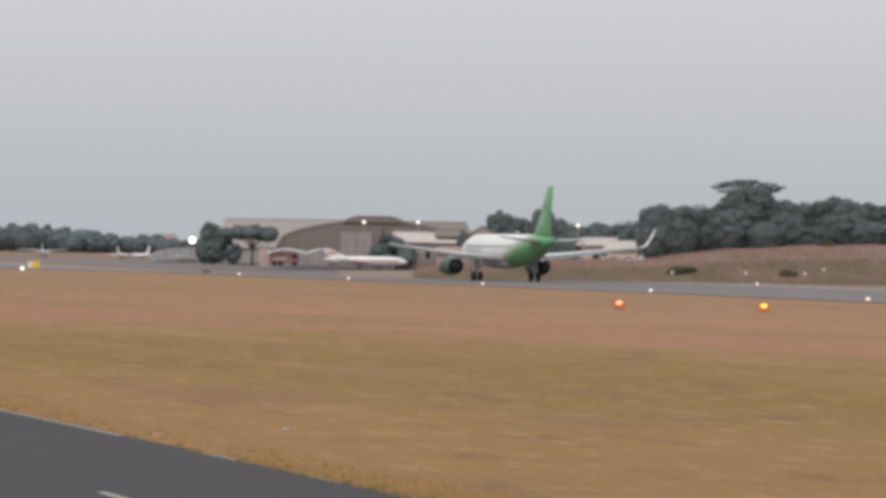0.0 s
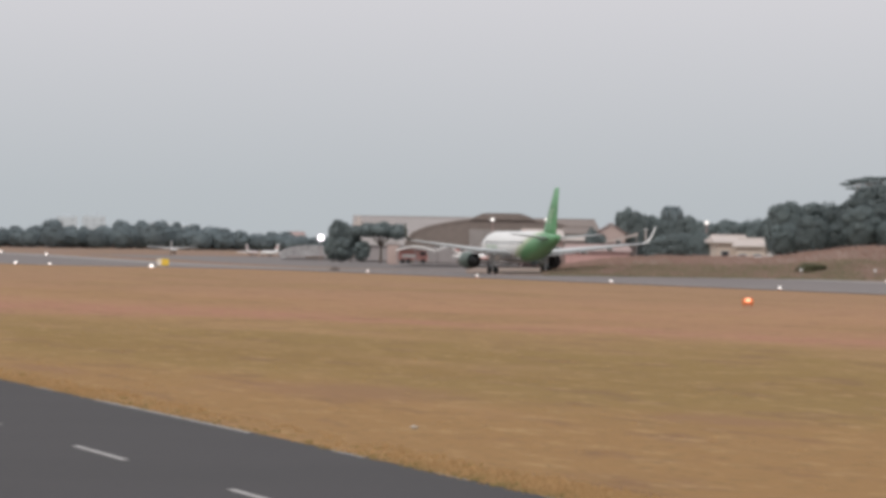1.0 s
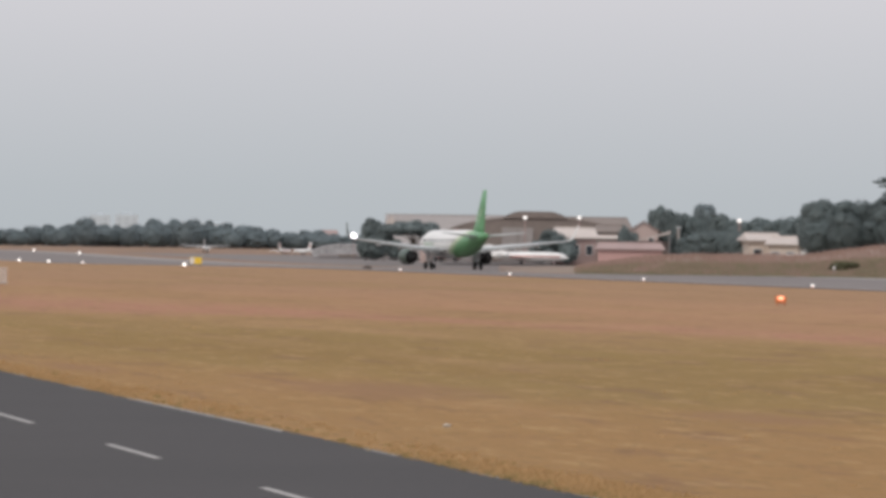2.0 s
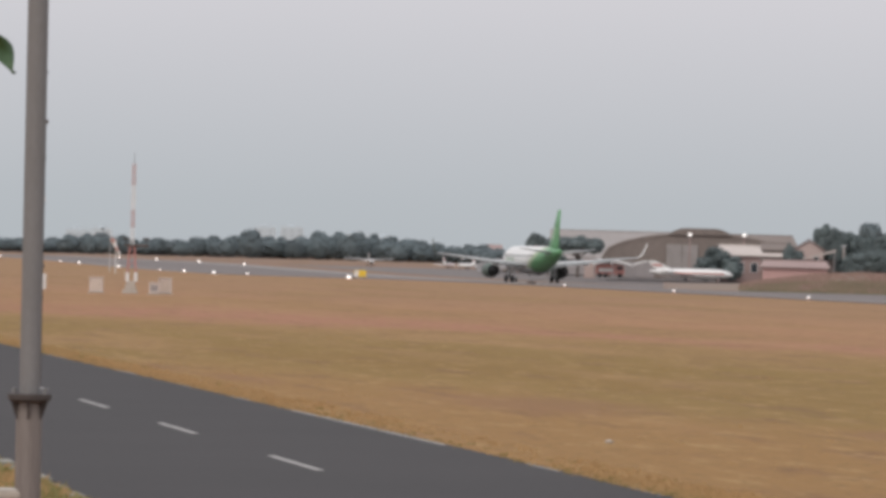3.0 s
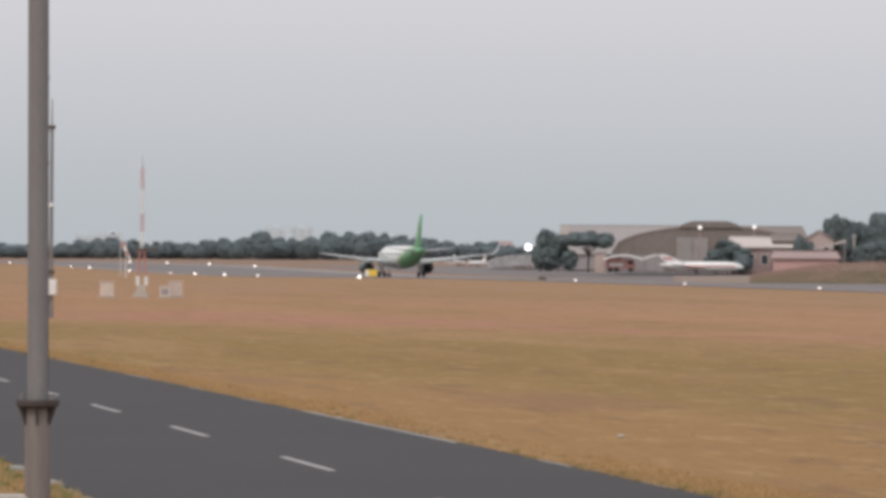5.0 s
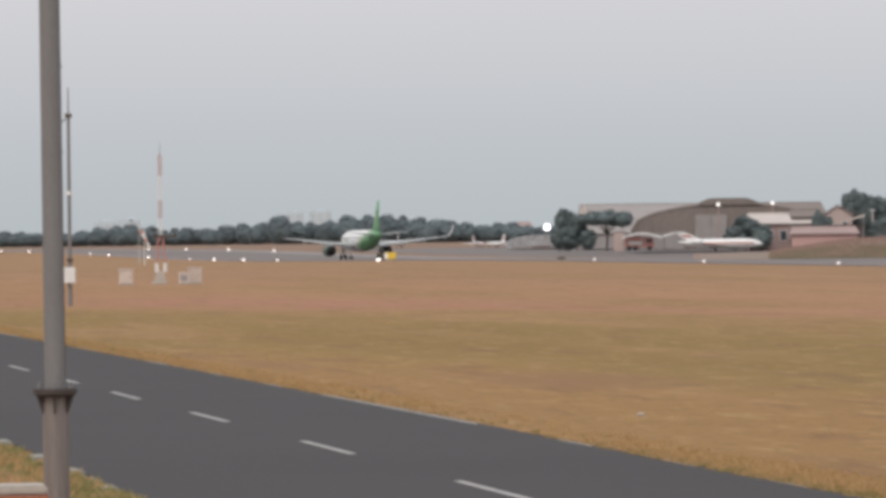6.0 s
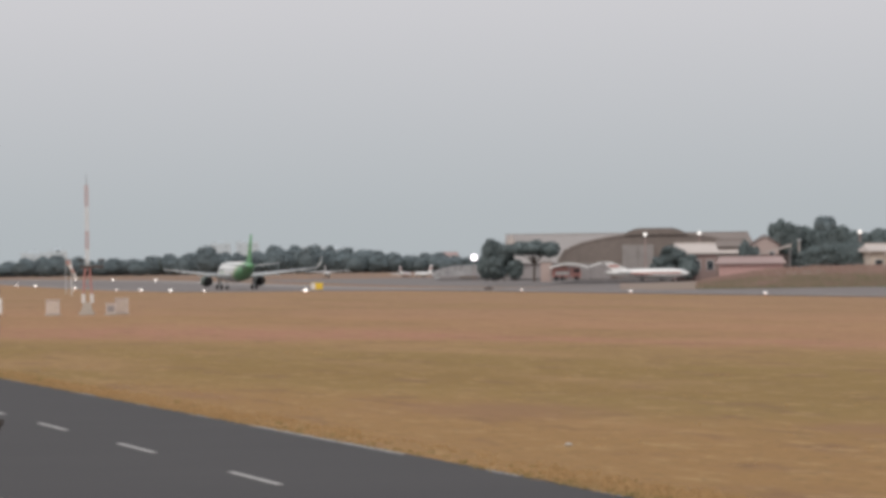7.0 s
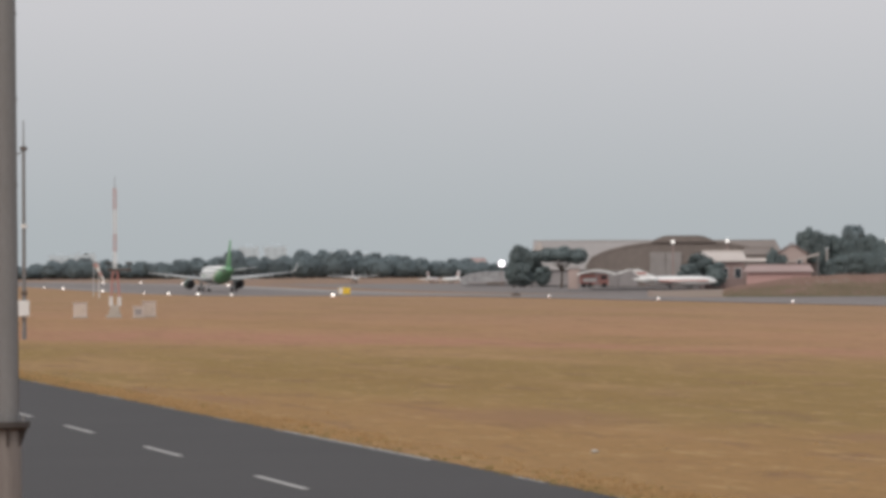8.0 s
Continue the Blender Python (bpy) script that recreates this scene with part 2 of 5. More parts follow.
M_MARK = material("pale_lettering_paint", (0.60, 0.68, 0.60), 0.5, (0.54, 0.63, 0.55), 0.5, 8)
M_SCRUB = material("olive_scrub", (0.13, 0.125, 0.07), 0.95, (0.09, 0.09, 0.05), 0.1, 14, 0.9)
M_BARK = material("bark", (0.17, 0.13, 0.10), 0.9, (0.11, 0.085, 0.065), 1.5, 8, 0.8, 0.3)
# Near crowns: their leaf colour is greyed and blued to hold the haze.
M_LEAF_NEAR_HAZED = material("hazed_leaf_mass", (0.130, 0.162, 0.162), 0.42, (0.112, 0.142, 0.142), 0.12, 10, 0.9, random_tint=0.2)
# The belt's leaves again, paler and bluer: more distance haze in the colour.
M_LEAF_FAR_HAZED = material("hazed_far_leaf_mass", (0.150, 0.188, 0.200), 0.42, (0.132, 0.166, 0.178), 0.05, 10, 0.9, random_tint=0.2)


def let_light_through(m, share):
    """Leaves pass part of the light on."""
    n, l = m.node_tree.nodes, m.node_tree.links
    b, out = n["Principled BSDF"], n["Material Output"]
    t, x = n.new("ShaderNodeBsdfTranslucent"), n.new("ShaderNodeMixShader")
    l.new(b.inputs["Base Color"].links[0].from_socket, t.inputs["Color"])
    x.inputs[0].default_value = share
    l.new(b.outputs[0], x.inputs[1])
    l.new(t.outputs[0], x.inputs[2])
    l.new(x.outputs[0], out.inputs["Surface"])


def vary_by_leaf(m, spread):
    """Each leaf spray a little lighter or darker than the next."""
    n, l = m.node_tree.nodes, m.node_tree.links
    b = n["Principled BSDF"]
    source = b.inputs["Base Color"].links[0].from_socket
    geo, r, hsv = n.new("ShaderNodeNewGeometry"), n.new("ShaderNodeMapRange"), n.new("ShaderNodeHueSaturation")
    r.inputs[3].default_value, r.inputs[4].default_value = 1 - spread, 1 + spread
    l.new(geo.outputs["Random Per Island"], r.inputs[0])
    l.new(r.outputs[0], hsv.inputs["Value"])
    l.new(source, hsv.inputs["Color"])
    l.new(hsv.outputs[0], b.inputs["Base Color"])


for leaf_paint in (M_LEAF_NEAR_HAZED, M_LEAF_FAR_HAZED, M_SCRUB):
    vary_by_leaf(leaf_paint, 0.16)
    let_light_through(leaf_paint, 0.2)
let_light_through(M_STRAW, 0.5)
let_light_through(M_VERGEGREEN, 0.4)
let_light_through(M_BANK_STRAW, 0.35)
let_light_through(M_BANK_OLIVE, 0.35)
let_light_through(M_GREENBLADE, 0.4)
M_LAMP = glow("white_lamp_glass", (1.0, 0.95, 0.9), 1.6)
M_LAMP_DIM = glow("dim_lamp_glass", (0.95, 0.9, 0.86), 0.75)
M_LAMP_AMBER = glow("amber_lamp_glass", (1.0, 0.55, 0.12), 1.8)
M_LAMP_PINK = glow("reddish_lamp_glass", (1.0, 0.42, 0.24), 1.5)
M_FLOOD = glow("floodlight_glass", (1.0, 0.94, 0.98), 2.4)


# ---- mesh helpers ----
def box(bm, x0, x1, y0, y1, z0, z1, bevel=0.0, m=None):
    made = bmesh.ops.create_cube(bm, size=1)["verts"]
    for v in made:
        v.co = Vector(((x0 + x1) / 2 + v.co.x * (x1 - x0), (y0 + y1) / 2 + v.co.y * (y1 - y0), (z0 + z1) / 2 + v.co.z * (z1 - z0)))
    if bevel:
        edges = list({e for v in made for e in v.link_edges})
        made = [v for v in bmesh.ops.bevel(bm, geom=edges, offset=bevel, segments=2, affect="EDGES")["verts"]] if edges else made
    if m is not None:
        bmesh.ops.transform(bm, matrix=m, verts=made)
    return bm


def rod(bm, a, b, r0, r1=None, seg=10, cap=True):
    """A tapered rod from a to b."""
    a, b = Vector(a), Vector(b)
    r1 = r0 if r1 is None else r1
    q = (b - a).to_track_quat("Z", "Y")
    rings = []
    for p, r in ((a, r0), (b, r1)):
        rings.append([bm.verts.new(p + q @ Vector((r * math.cos(k * math.tau / seg), r * math.sin(k * math.tau / seg), 0))) for k in range(seg)])
    for k in range(seg):
        bm.faces.new((rings[0][k], rings[0][(k + 1) % seg], rings[1][(k + 1) % seg], rings[1][k]))
    if cap:
        bm.faces.new(rings[0][::-1])
        bm.faces.new(rings[1])
    return bm


def loft(bm, rings, close=True):
    """Skin over rings of points with equal counts."""
    vs = [[bm.verts.new(p) for p in ring] for ring in rings]
    n = len(vs[0])
    for a, b in zip(vs, vs[1:]):
        for k in range(n):
            bm.faces.new((a[k], a[(k + 1) % n], b[(k + 1) % n], b[k]))
    if close:
        bm.faces.new(vs[0][::-1])
        bm.faces.new(vs[-1])
    return bm


def prism(bm, outline, y0, y1):
    """An x-z outline drawn out along y."""
    return loft(bm, [[(x, y0, z) for x, z in outline], [(x, y1, z) for x, z in outline]])


def smooth(bm):
    for f in bm.faces:
        f.smooth = len(f.verts) <= 4
    return bm


def mesh_of(name, bm, mat):
    bmesh.ops.recalc_face_normals(bm, faces=bm.faces)
    me = bpy.data.meshes.new(name)
    bm.to_mesh(me)
    bm.free()
    me.materials.append(mat)
    return me


def part(name, bm, mat, parent=None, label="", at=None):
    ob = new(name, mesh_of(name, bm, mat))
    if parent is not None:
        ob.parent = parent
    if at is not None:
        ob.matrix_basis = at
    return tagged(ob, label)


def thing(name, label, category, m, group="", kind=""):
    ob = new(name)
    ob.matrix_basis = m
    return tagged(ob, label, category, group, kind)


def fresh():
    return bmesh.new()


def polar(az, d):
    """Ground place at a bearing clockwise from the runway's direction, d metres from the eye."""
    return d * math.sin(radians(az)), d * math.cos(radians(az))


def facing(az, d, z=0.0):
    """A pose at that place whose y axis points away from the eye."""
    x, y = polar(az, d)
    return pose(x, y, z, 0, 0, -az)


def sag(y):
    """The runway dips gently in its middle stretch."""
    u = (y - 940) / 360
    return -1.15 * math.cos(u * math.pi / 2) ** 2 if abs(u) < 1 else 0.0


def ground_z(x, y):
    k = min(max((x - 70) / 50, 0), 1) * min(max((430 - x) / 150, 0), 1)
    return sag(y) * k * k * (3 - 2 * k)


# ---- ground, road, runway ----
def strip(name, x0, x1, lift, mat, label, y0=-60, y1=2100, step=20, kind="structure"):
    bm = fresh()
    ys = [y0 + (y1 - y0) * k / int((y1 - y0) / step) for k in range(int((y1 - y0) / step) + 1)]
    loft(bm, [[(x0, y, ground_z(x0, y) - 0.3), (x0, y, ground_z(x0, y) + lift), (x1, y, ground_z(x1, y) + lift), (x1, y, ground_z(x1, y) - 0.3)] for y in ys])
    return tagged(part(name, bm, mat), label, name, "", kind)


def build_ground():
    xs = sorted({-2600, -1200, -500, -200, -80, 2600, 1800, 1200, 900, 700, 560} | set(range(-40, 480, 10)))
    ys = sorted({-2000, -800, -300, -100, 1500, 1700, 2000, 2500, 3200, 4800} | set(range(0, 1400, 20)))
    verts = [(x, y, ground_z(x, y)) for y in ys for x in xs]
    w = len(xs)
    faces = [(j * w + i, j * w + i + 1, (j + 1) * w + i + 1, (j + 1) * w + i) for j in range(len(ys) - 1) for i in range(w - 1)]
    me = bpy.data.meshes.new("ground")
    me.from_pydata(verts, [], faces)
    me.materials.append(M_FIELD)
    tagged(new("ground", me), "dry tawny mown airfield grass with olive patches", "grass field", "", "structure")


build_ground()
ROAD_X0, ROAD_X1, DASH_X = 8.7, 18.6, 13.95
strip("road", ROAD_X0, ROAD_X1, 0.02, M_ASPHALT, "dark grey asphalt perimeter road with dashed white line", -60, 700, 20)
strip("runway", 139, 190, 0.03, M_RUNWAY, "grey asphalt runway with worn darker streaks", -60, 1600, 20)
strip("runway_shoulder", 190, 196, 0.02, M_SHOULDER, "pale concrete strip along the runway", -60, 1600, 20)
strip("runway_margin", 136.8, 139, 0.02, M_ASPHALT, "dark strip between runway and grass", -60, 900, 20)
strip("apron", 212, 420, 0.02, M_APRON, "brown-grey hardstanding before the hangars", 620, 1240, 20)
strip("taxiway", 60, 150, 0.015, M_RUNWAY, "grey asphalt taxiway joining the runway far off", 1330, 1400, 35)
for x in (142.5, 185.6):
    strip("runway_edge_stripe", x, x + 0.9, 0.036, M_STRIPE, "worn pale edge stripe painted on the runway", -60, 1600, 20)


# ---- road markings and kerb ----
def build_markings():
    dash = fresh()
    box(dash, -0.07, 0.07, -2.6, 2.6, 0, 0.006)
    me = mesh_of("road_dash", dash, M_PAINT)
    road = bpy.data.objects["road"]
    for y in (37.0, 51.2, 65.2, 79.5, 94.0, 107.8, 120.2, 132.4, 145.0, 157.6, 170.2, 182.8, 195.4, 208.0, 220.6, 233.2, 245.8):
        ob = new("road_dash", me)
        ob.parent = road
        ob.matrix_basis = pose(DASH_X, y, 0.021)
    rnd = random.Random(4)
    for y0, y1, w in ((58, 61, 0.05), (64, 66, 0.05), (70.5, 73, 0.06), (78, 80.5, 0.06), (88, 106, 0.1), (112, 115, 0.06), (122, 124.5, 0.06), (133, 138, 0.06), (150, 156, 0.07), (176, 212, 0.1), (230, 262, 0.1)):
        bm = fresh()
        box(bm, -w / 2, w / 2, 0, y1 - y0, 0, 0.006)
        part("edge_line", bm, M_PAINT, road, "worn white edge line", pose(ROAD_X1 - 0.13, y0, 0.021))
    kerb = thing("kerb", "weathered concrete kerb stones beside the road", "kerb", pose(ROAD_X0 - 0.16, 0, 0), kind="structure")
    stone = fresh()
    box(stone, -0.14, 0.14, -0.58, 0.58, -0.1, 0.14, 0.03)
    me = mesh_of("kerb_stone", stone, M_KERB)
    for k in range(60):
        ob = new("kerb_stone", me)
        ob.parent = kerb
        ob.matrix_basis = pose(rnd.uniform(-0.03, 0.03), 50 + 1.2 * k, rnd.uniform(-0.17, -0.06), 0, rnd.uniform(-3, 3), rnd.uniform(-2, 2))


build_markings()


# ---- the departing airliner: origin on the runway under the main gear, nose towards +y ----
def hull_material():
    """White fuselage with a slanting green rear and a softer green veil before it."""
    m = material("airliner_paint", (0.80, 0.79, 0.77), 0.35, (0.72, 0.71, 0.69), 0.25, 8, 0.6)
    n, l = m.node_tree.nodes, m.node_tree.links
    b = n["Principled BSDF"]
    base = b.inputs["Base Color"].links[0].from_socket
    tc, sep = n.new("ShaderNodeTexCoord"), n.new("ShaderNodeSeparateXYZ")
    l.new(tc.outputs["Object"], sep.inputs[0])
    sl, ad = n.new("ShaderNodeMath"), n.new("ShaderNodeMath")
    sl.operation, ad.operation = "MULTIPLY", "ADD"
    sl.inputs[1].default_value = 2.6
    l.new(sep.outputs["Z"], sl.inputs[0])
    l.new(sep.outputs["Y"], ad.inputs[0])
    l.new(sl.outputs[0], ad.inputs[1])
    previous = base
    for lo, hi, colour in ((4.4, 2.4, (0.40, 0.48, 0.30)), (2.0, 0.2, (0.12, 0.31, 0.14))):
        r, x = n.new("ShaderNodeMapRange"), n.new("ShaderNodeMix")
        r.inputs[1].default_value, r.inputs[2].default_value = lo, hi
        l.new(ad.outputs[0], r.inputs[0])
        x.data_type = "RGBA"
        x.inputs[7].default_value = (*colour, 1)
        l.new(r.outputs[0], x.inputs[0])
        l.new(previous, x.inputs[6])
        previous = x.outputs[2]
    l.new(previous, b.inputs["Base Color"])
    return m


def wing_slab(bm, stations):
    """A wing through stations (x, leading y, trailing y, z, thickness)."""
    rings = []
    for x, le, te, z, th in stations:
        c = le - te
        rings.append([(x, le, z), (x, le - 0.12 * c, z + 0.5 * th), (x, le - 0.4 * c, z + 0.62 * th), (x, te, z + 0.02), (x, le - 0.45 * c, z - 0.38 * th), (x, le - 0.1 * c, z - 0.34 * th)])
    return smooth(loft(bm, rings))


def build_airliner():
    jet = thing("airliner", "white narrow-body airliner with a green tail on its take-off roll", "airplane", pose(162.8, 541, 0))
    bm, rings = fresh(), []
    for y, r, zc in ((17.7, 0.05, 3.35), (17.3, 0.55, 3.38), (16.5, 1.0, 3.45), (15.2, 1.45, 3.6), (13.6, 1.8, 3.75), (11.8, 1.96, 3.85), (8, 1.98, 3.87), (0, 1.98, 3.87), (-6, 1.98, 3.87), (-9, 1.88, 3.97), (-12, 1.6, 4.22), (-15, 1.18, 4.55), (-18, 0.68, 4.9), (-19.6, 0.34, 5.12), (-19.9, 0.2, 5.15)):
        rings.append([(r * math.cos(k * math.tau / 28), y, zc + 1.04 * r * math.sin(k * math.tau / 28)) for k in range(28)])
    hull = part("fuselage", smooth(loft(bm, rings)), hull_material(), jet, "white fuselage with a slanting green rear")
    bm = fresh()
    loft(smooth(bm), [[(1.35 * math.cos(a), y, 2.35 + s * math.sin(a)) for a in [k * math.tau / 16 for k in range(16)]] for y, s in ((6.4, 0.25), (5, 0.7), (0, 0.78), (-3, 0.7), (-5.4, 0.25))])
    part("belly_fairing", smooth(bm), M_HULL_GREY, jet)
    # windscreen and a row of cabin windows as dark panes
    bm = fresh()
    box(bm, -0.9, 0.9, 15.3, 15.9, 4.35, 4.75, 0.05)
    part("windscreen", bm, M_GLASS, hull)
    pane = fresh()
    box(pane, -0.02, 0.02, -0.12, 0.12, -0.17, 0.17)
    me = mesh_of("cabin_window", pane, M_GLASS)
    for side in (-1, 1):
        for k in range(38):
            y = 11.4 - k * 0.533
            ob = new("cabin_window", me)
            ob.parent = hull
            r = 1.98 if y > -6 else 1.98 - 0.033 * (-6 - y)
            ob.matrix_basis = pose(side * (r * 0.965), y, 4.35 + (0 if y > -6 else 0.03 * (-6 - y)), 0, -side * 14, 0)
    bm = fresh()
    for k, (a, b) in enumerate(((10.4, 9.1), (8.9, 7.6), (7.4, 6.5), (6.2, 4.6))):
        box(bm, -2.03, -1.985, b, a, 3.35, 4.05, 0.02)
    part("airline_mark", bm, M_MARK, hull, "plain pale green blocks of lettering")
    for side in (-1, 1):
        bm = fresh()
        wing_slab(bm, ((side * 1.5, 4.9, -2.6, 2.75, 0.95), (side * 6.2, 2.3, -2.2, 3.25, 0.6), (side * 16.6, -3.2, -4.85, 4.45, 0.22)))
        wing = part("wing", bm, M_HULL_GREY, jet)
        bm = fresh()
        wing_slab(bm, ((side * 16.55, -3.2, -4.85, 4.45, 0.2),) * 1 + ((side * 17.1, -3.7, -5.1, 4.75, 0.16), (side * 17.45, -4.4, -5.5, 5.5, 0.12), (side * 17.75, -5.6, -6.2, 6.8, 0.07)))
        part("sharklet", bm, M_ENGINE if side < 0 else M_WHITE, wing)
        for x, y, z in ((4.2, -1.6, 2.7), (8.6, -2.2, 3.15), (12.2, -2.9, 3.6)):
            bm = fresh()
            rod(bm, (side * x, y + 1.2, z), (side * x, y - 1.6, z - 0.12), 0.2, 0.08, 8)
            part("flap_fairing", smooth(bm), M_HULL_GREY, wing)
        bm = fresh()
        wing_slab(bm, ((side * 2.2, -2.62, -3.9, 2.55, 0.16), (side * 6.2, -2.25, -3.4, 3.0, 0.14), (side * 12.2, -3.4, -4.3, 3.8, 0.1)))
        part("flap", bm, M_HULL_GREY, wing, "flap lowered for take-off")
        # engine
        bm, rings = fresh(), []
        for y, r in ((6.9, 0.92), (7.1, 1.02), (6.9, 1.14), (5.6, 1.22), (3.6, 1.12), (2.7, 0.98)):
            rings.append([(side * 5.75 + r * math.cos(k * math.tau / 24), y, 1.85 + r * math.sin(k * math.tau / 24)) for k in range(24)])
        engine = part("engine", smooth(loft(bm, rings, False)), M_ENGINE, jet, "dark green engine cowling with black exhaust")
        bm = fresh()
        rod(bm, (side * 5.75, 6.5, 1.85), (side * 5.75, 2.85, 1.85), 0.9, 0.9, 20)
        part("bypass_duct", bm, M_BLACK, engine)
        bm = fresh()
        rod(bm, (side * 5.75, 2.9, 1.85), (side * 5.75, 1.7, 1.85), 0.66, 0.42, 18)
        rod(bm, (side * 5.75, 1.7, 1.85), (side * 5.75, 0.9, 1.85), 0.3, 0.05, 14)
        part("exhaust_cone", smooth(bm), M_DARKMETAL, engine)
        bm = fresh()
        box(bm, side * 5.75 - 0.16, side * 5.75 + 0.16, -0.4, 5.2, 2.7, 3.25, 0.05)
        part("pylon", bm, M_HULL_GREY, engine)
        # tailplane
        bm = fresh()
        wing_slab(bm, ((side * 0.5, -13.6, -17.6, 4.95, 0.4), (side * 6.2, -17.3, -18.9, 5.55, 0.14)))
        part("tailplane", bm, M_HULL_GREY, jet)
        # main gear
        bm = fresh()
        rod(bm, (side * 3.8, 0, 0.58), (side * 3.6, 0.1, 2.6), 0.14, 0.17, 12)
        rod(bm, (side * 3.8, 0, 1.3), (side * 2.3, 0.1, 2.5), 0.07, 0.07, 8)
        box(bm, side * 4.05 - 0.03, side * 4.05 + 0.03, -0.5, 0.5, 1.2, 2.6, 0.01)
        gear = part("main_gear", bm, M_HULL_GREY, jet)
        for o in (-0.47, 0.47):
            bm = fresh()
            c = side * 3.8 + o
            loft(bm, [[(c + dx, r * math.cos(k * math.tau / 22), 0.58 + r * math.sin(k * math.tau / 22)) for k in range(22)] for dx, r in ((-0.2, 0.3), (-0.21, 0.46), (-0.14, 0.57), (0.14, 0.57), (0.21, 0.46), (0.2, 0.3))])
            part("wheel", smooth(bm), M_BLACK, gear, "black tyre")
    bm = fresh()
    rod(bm, (0, 12.64, 0.38), (0, 12.5, 2.1), 0.09, 0.11, 10)
    nose = part("nose_gear", bm, M_HULL_GREY, jet)
    for o in (-0.25, 0.25):
        bm = fresh()
        rod(bm, (o - 0.1, 12.64, 0.38), (o + 0.1, 12.64, 0.38), 0.38, 0.38, 18)
        part("wheel", bm, M_BLACK, nose, "black tyre")
    # fin with rudder
    bm, rings = fresh(), []
    for z, le, te, th in ((5.2, -10.6, -18.3, 0.5), (6.4, -12.5, -18.6, 0.4), (9.2, -15.0, -19.0, 0.3), (11.76, -17.4, -19.6, 0.16)):
        c = le - te
        rings.append([(0, le, z), (th / 2, le - 0.25 * c, z), (th / 2, le - 0.5 * c, z), (0.02, te, z), (-0.02, te, z), (-th / 2, le - 0.5 * c, z), (-th / 2, le - 0.25 * c, z)])
    fin = part("tail_fin", smooth(loft(bm, rings)), M_GREEN, jet, "green tail fin")
    for side in (-1, 1):
        bm = fresh()
        for a, c in ((0, 0.35), (0.9, 0.3), (1.7, 0.28)):
            loft(bm, [[(side * (th / 2 + 0.012), y0 - a * 0.9, z0 + 0), (side * (th / 2 + 0.012), y0 - a * 0.9 - c, z0)] + [(side * (th / 2 - 0.04), y0 - a * 0.9 - c, z0), (side * (th / 2 - 0.04), y0 - a * 0.9, z0)] for y0, z0, th in ((-14.3, 7.0, 0.36), (-16.0, 9.0, 0.30))])
        part("fin_stripe", bm, M_LIME, fin, "pale green stripe")
    bm = fresh()
    smooth(loft(bm, [[(0.12 * math.cos(k * math.tau / 8) * s, -2 + d, 5.95 + 0.12 * s * math.sin(k * math.tau / 8)) for k in range(8)] for d, s in ((-0.3, 0.2), (0, 1), (0.3, 0.2))]))
    part("beacon", bm, M_RED, jet)
    return jet


AIRLINER = build_airliner()


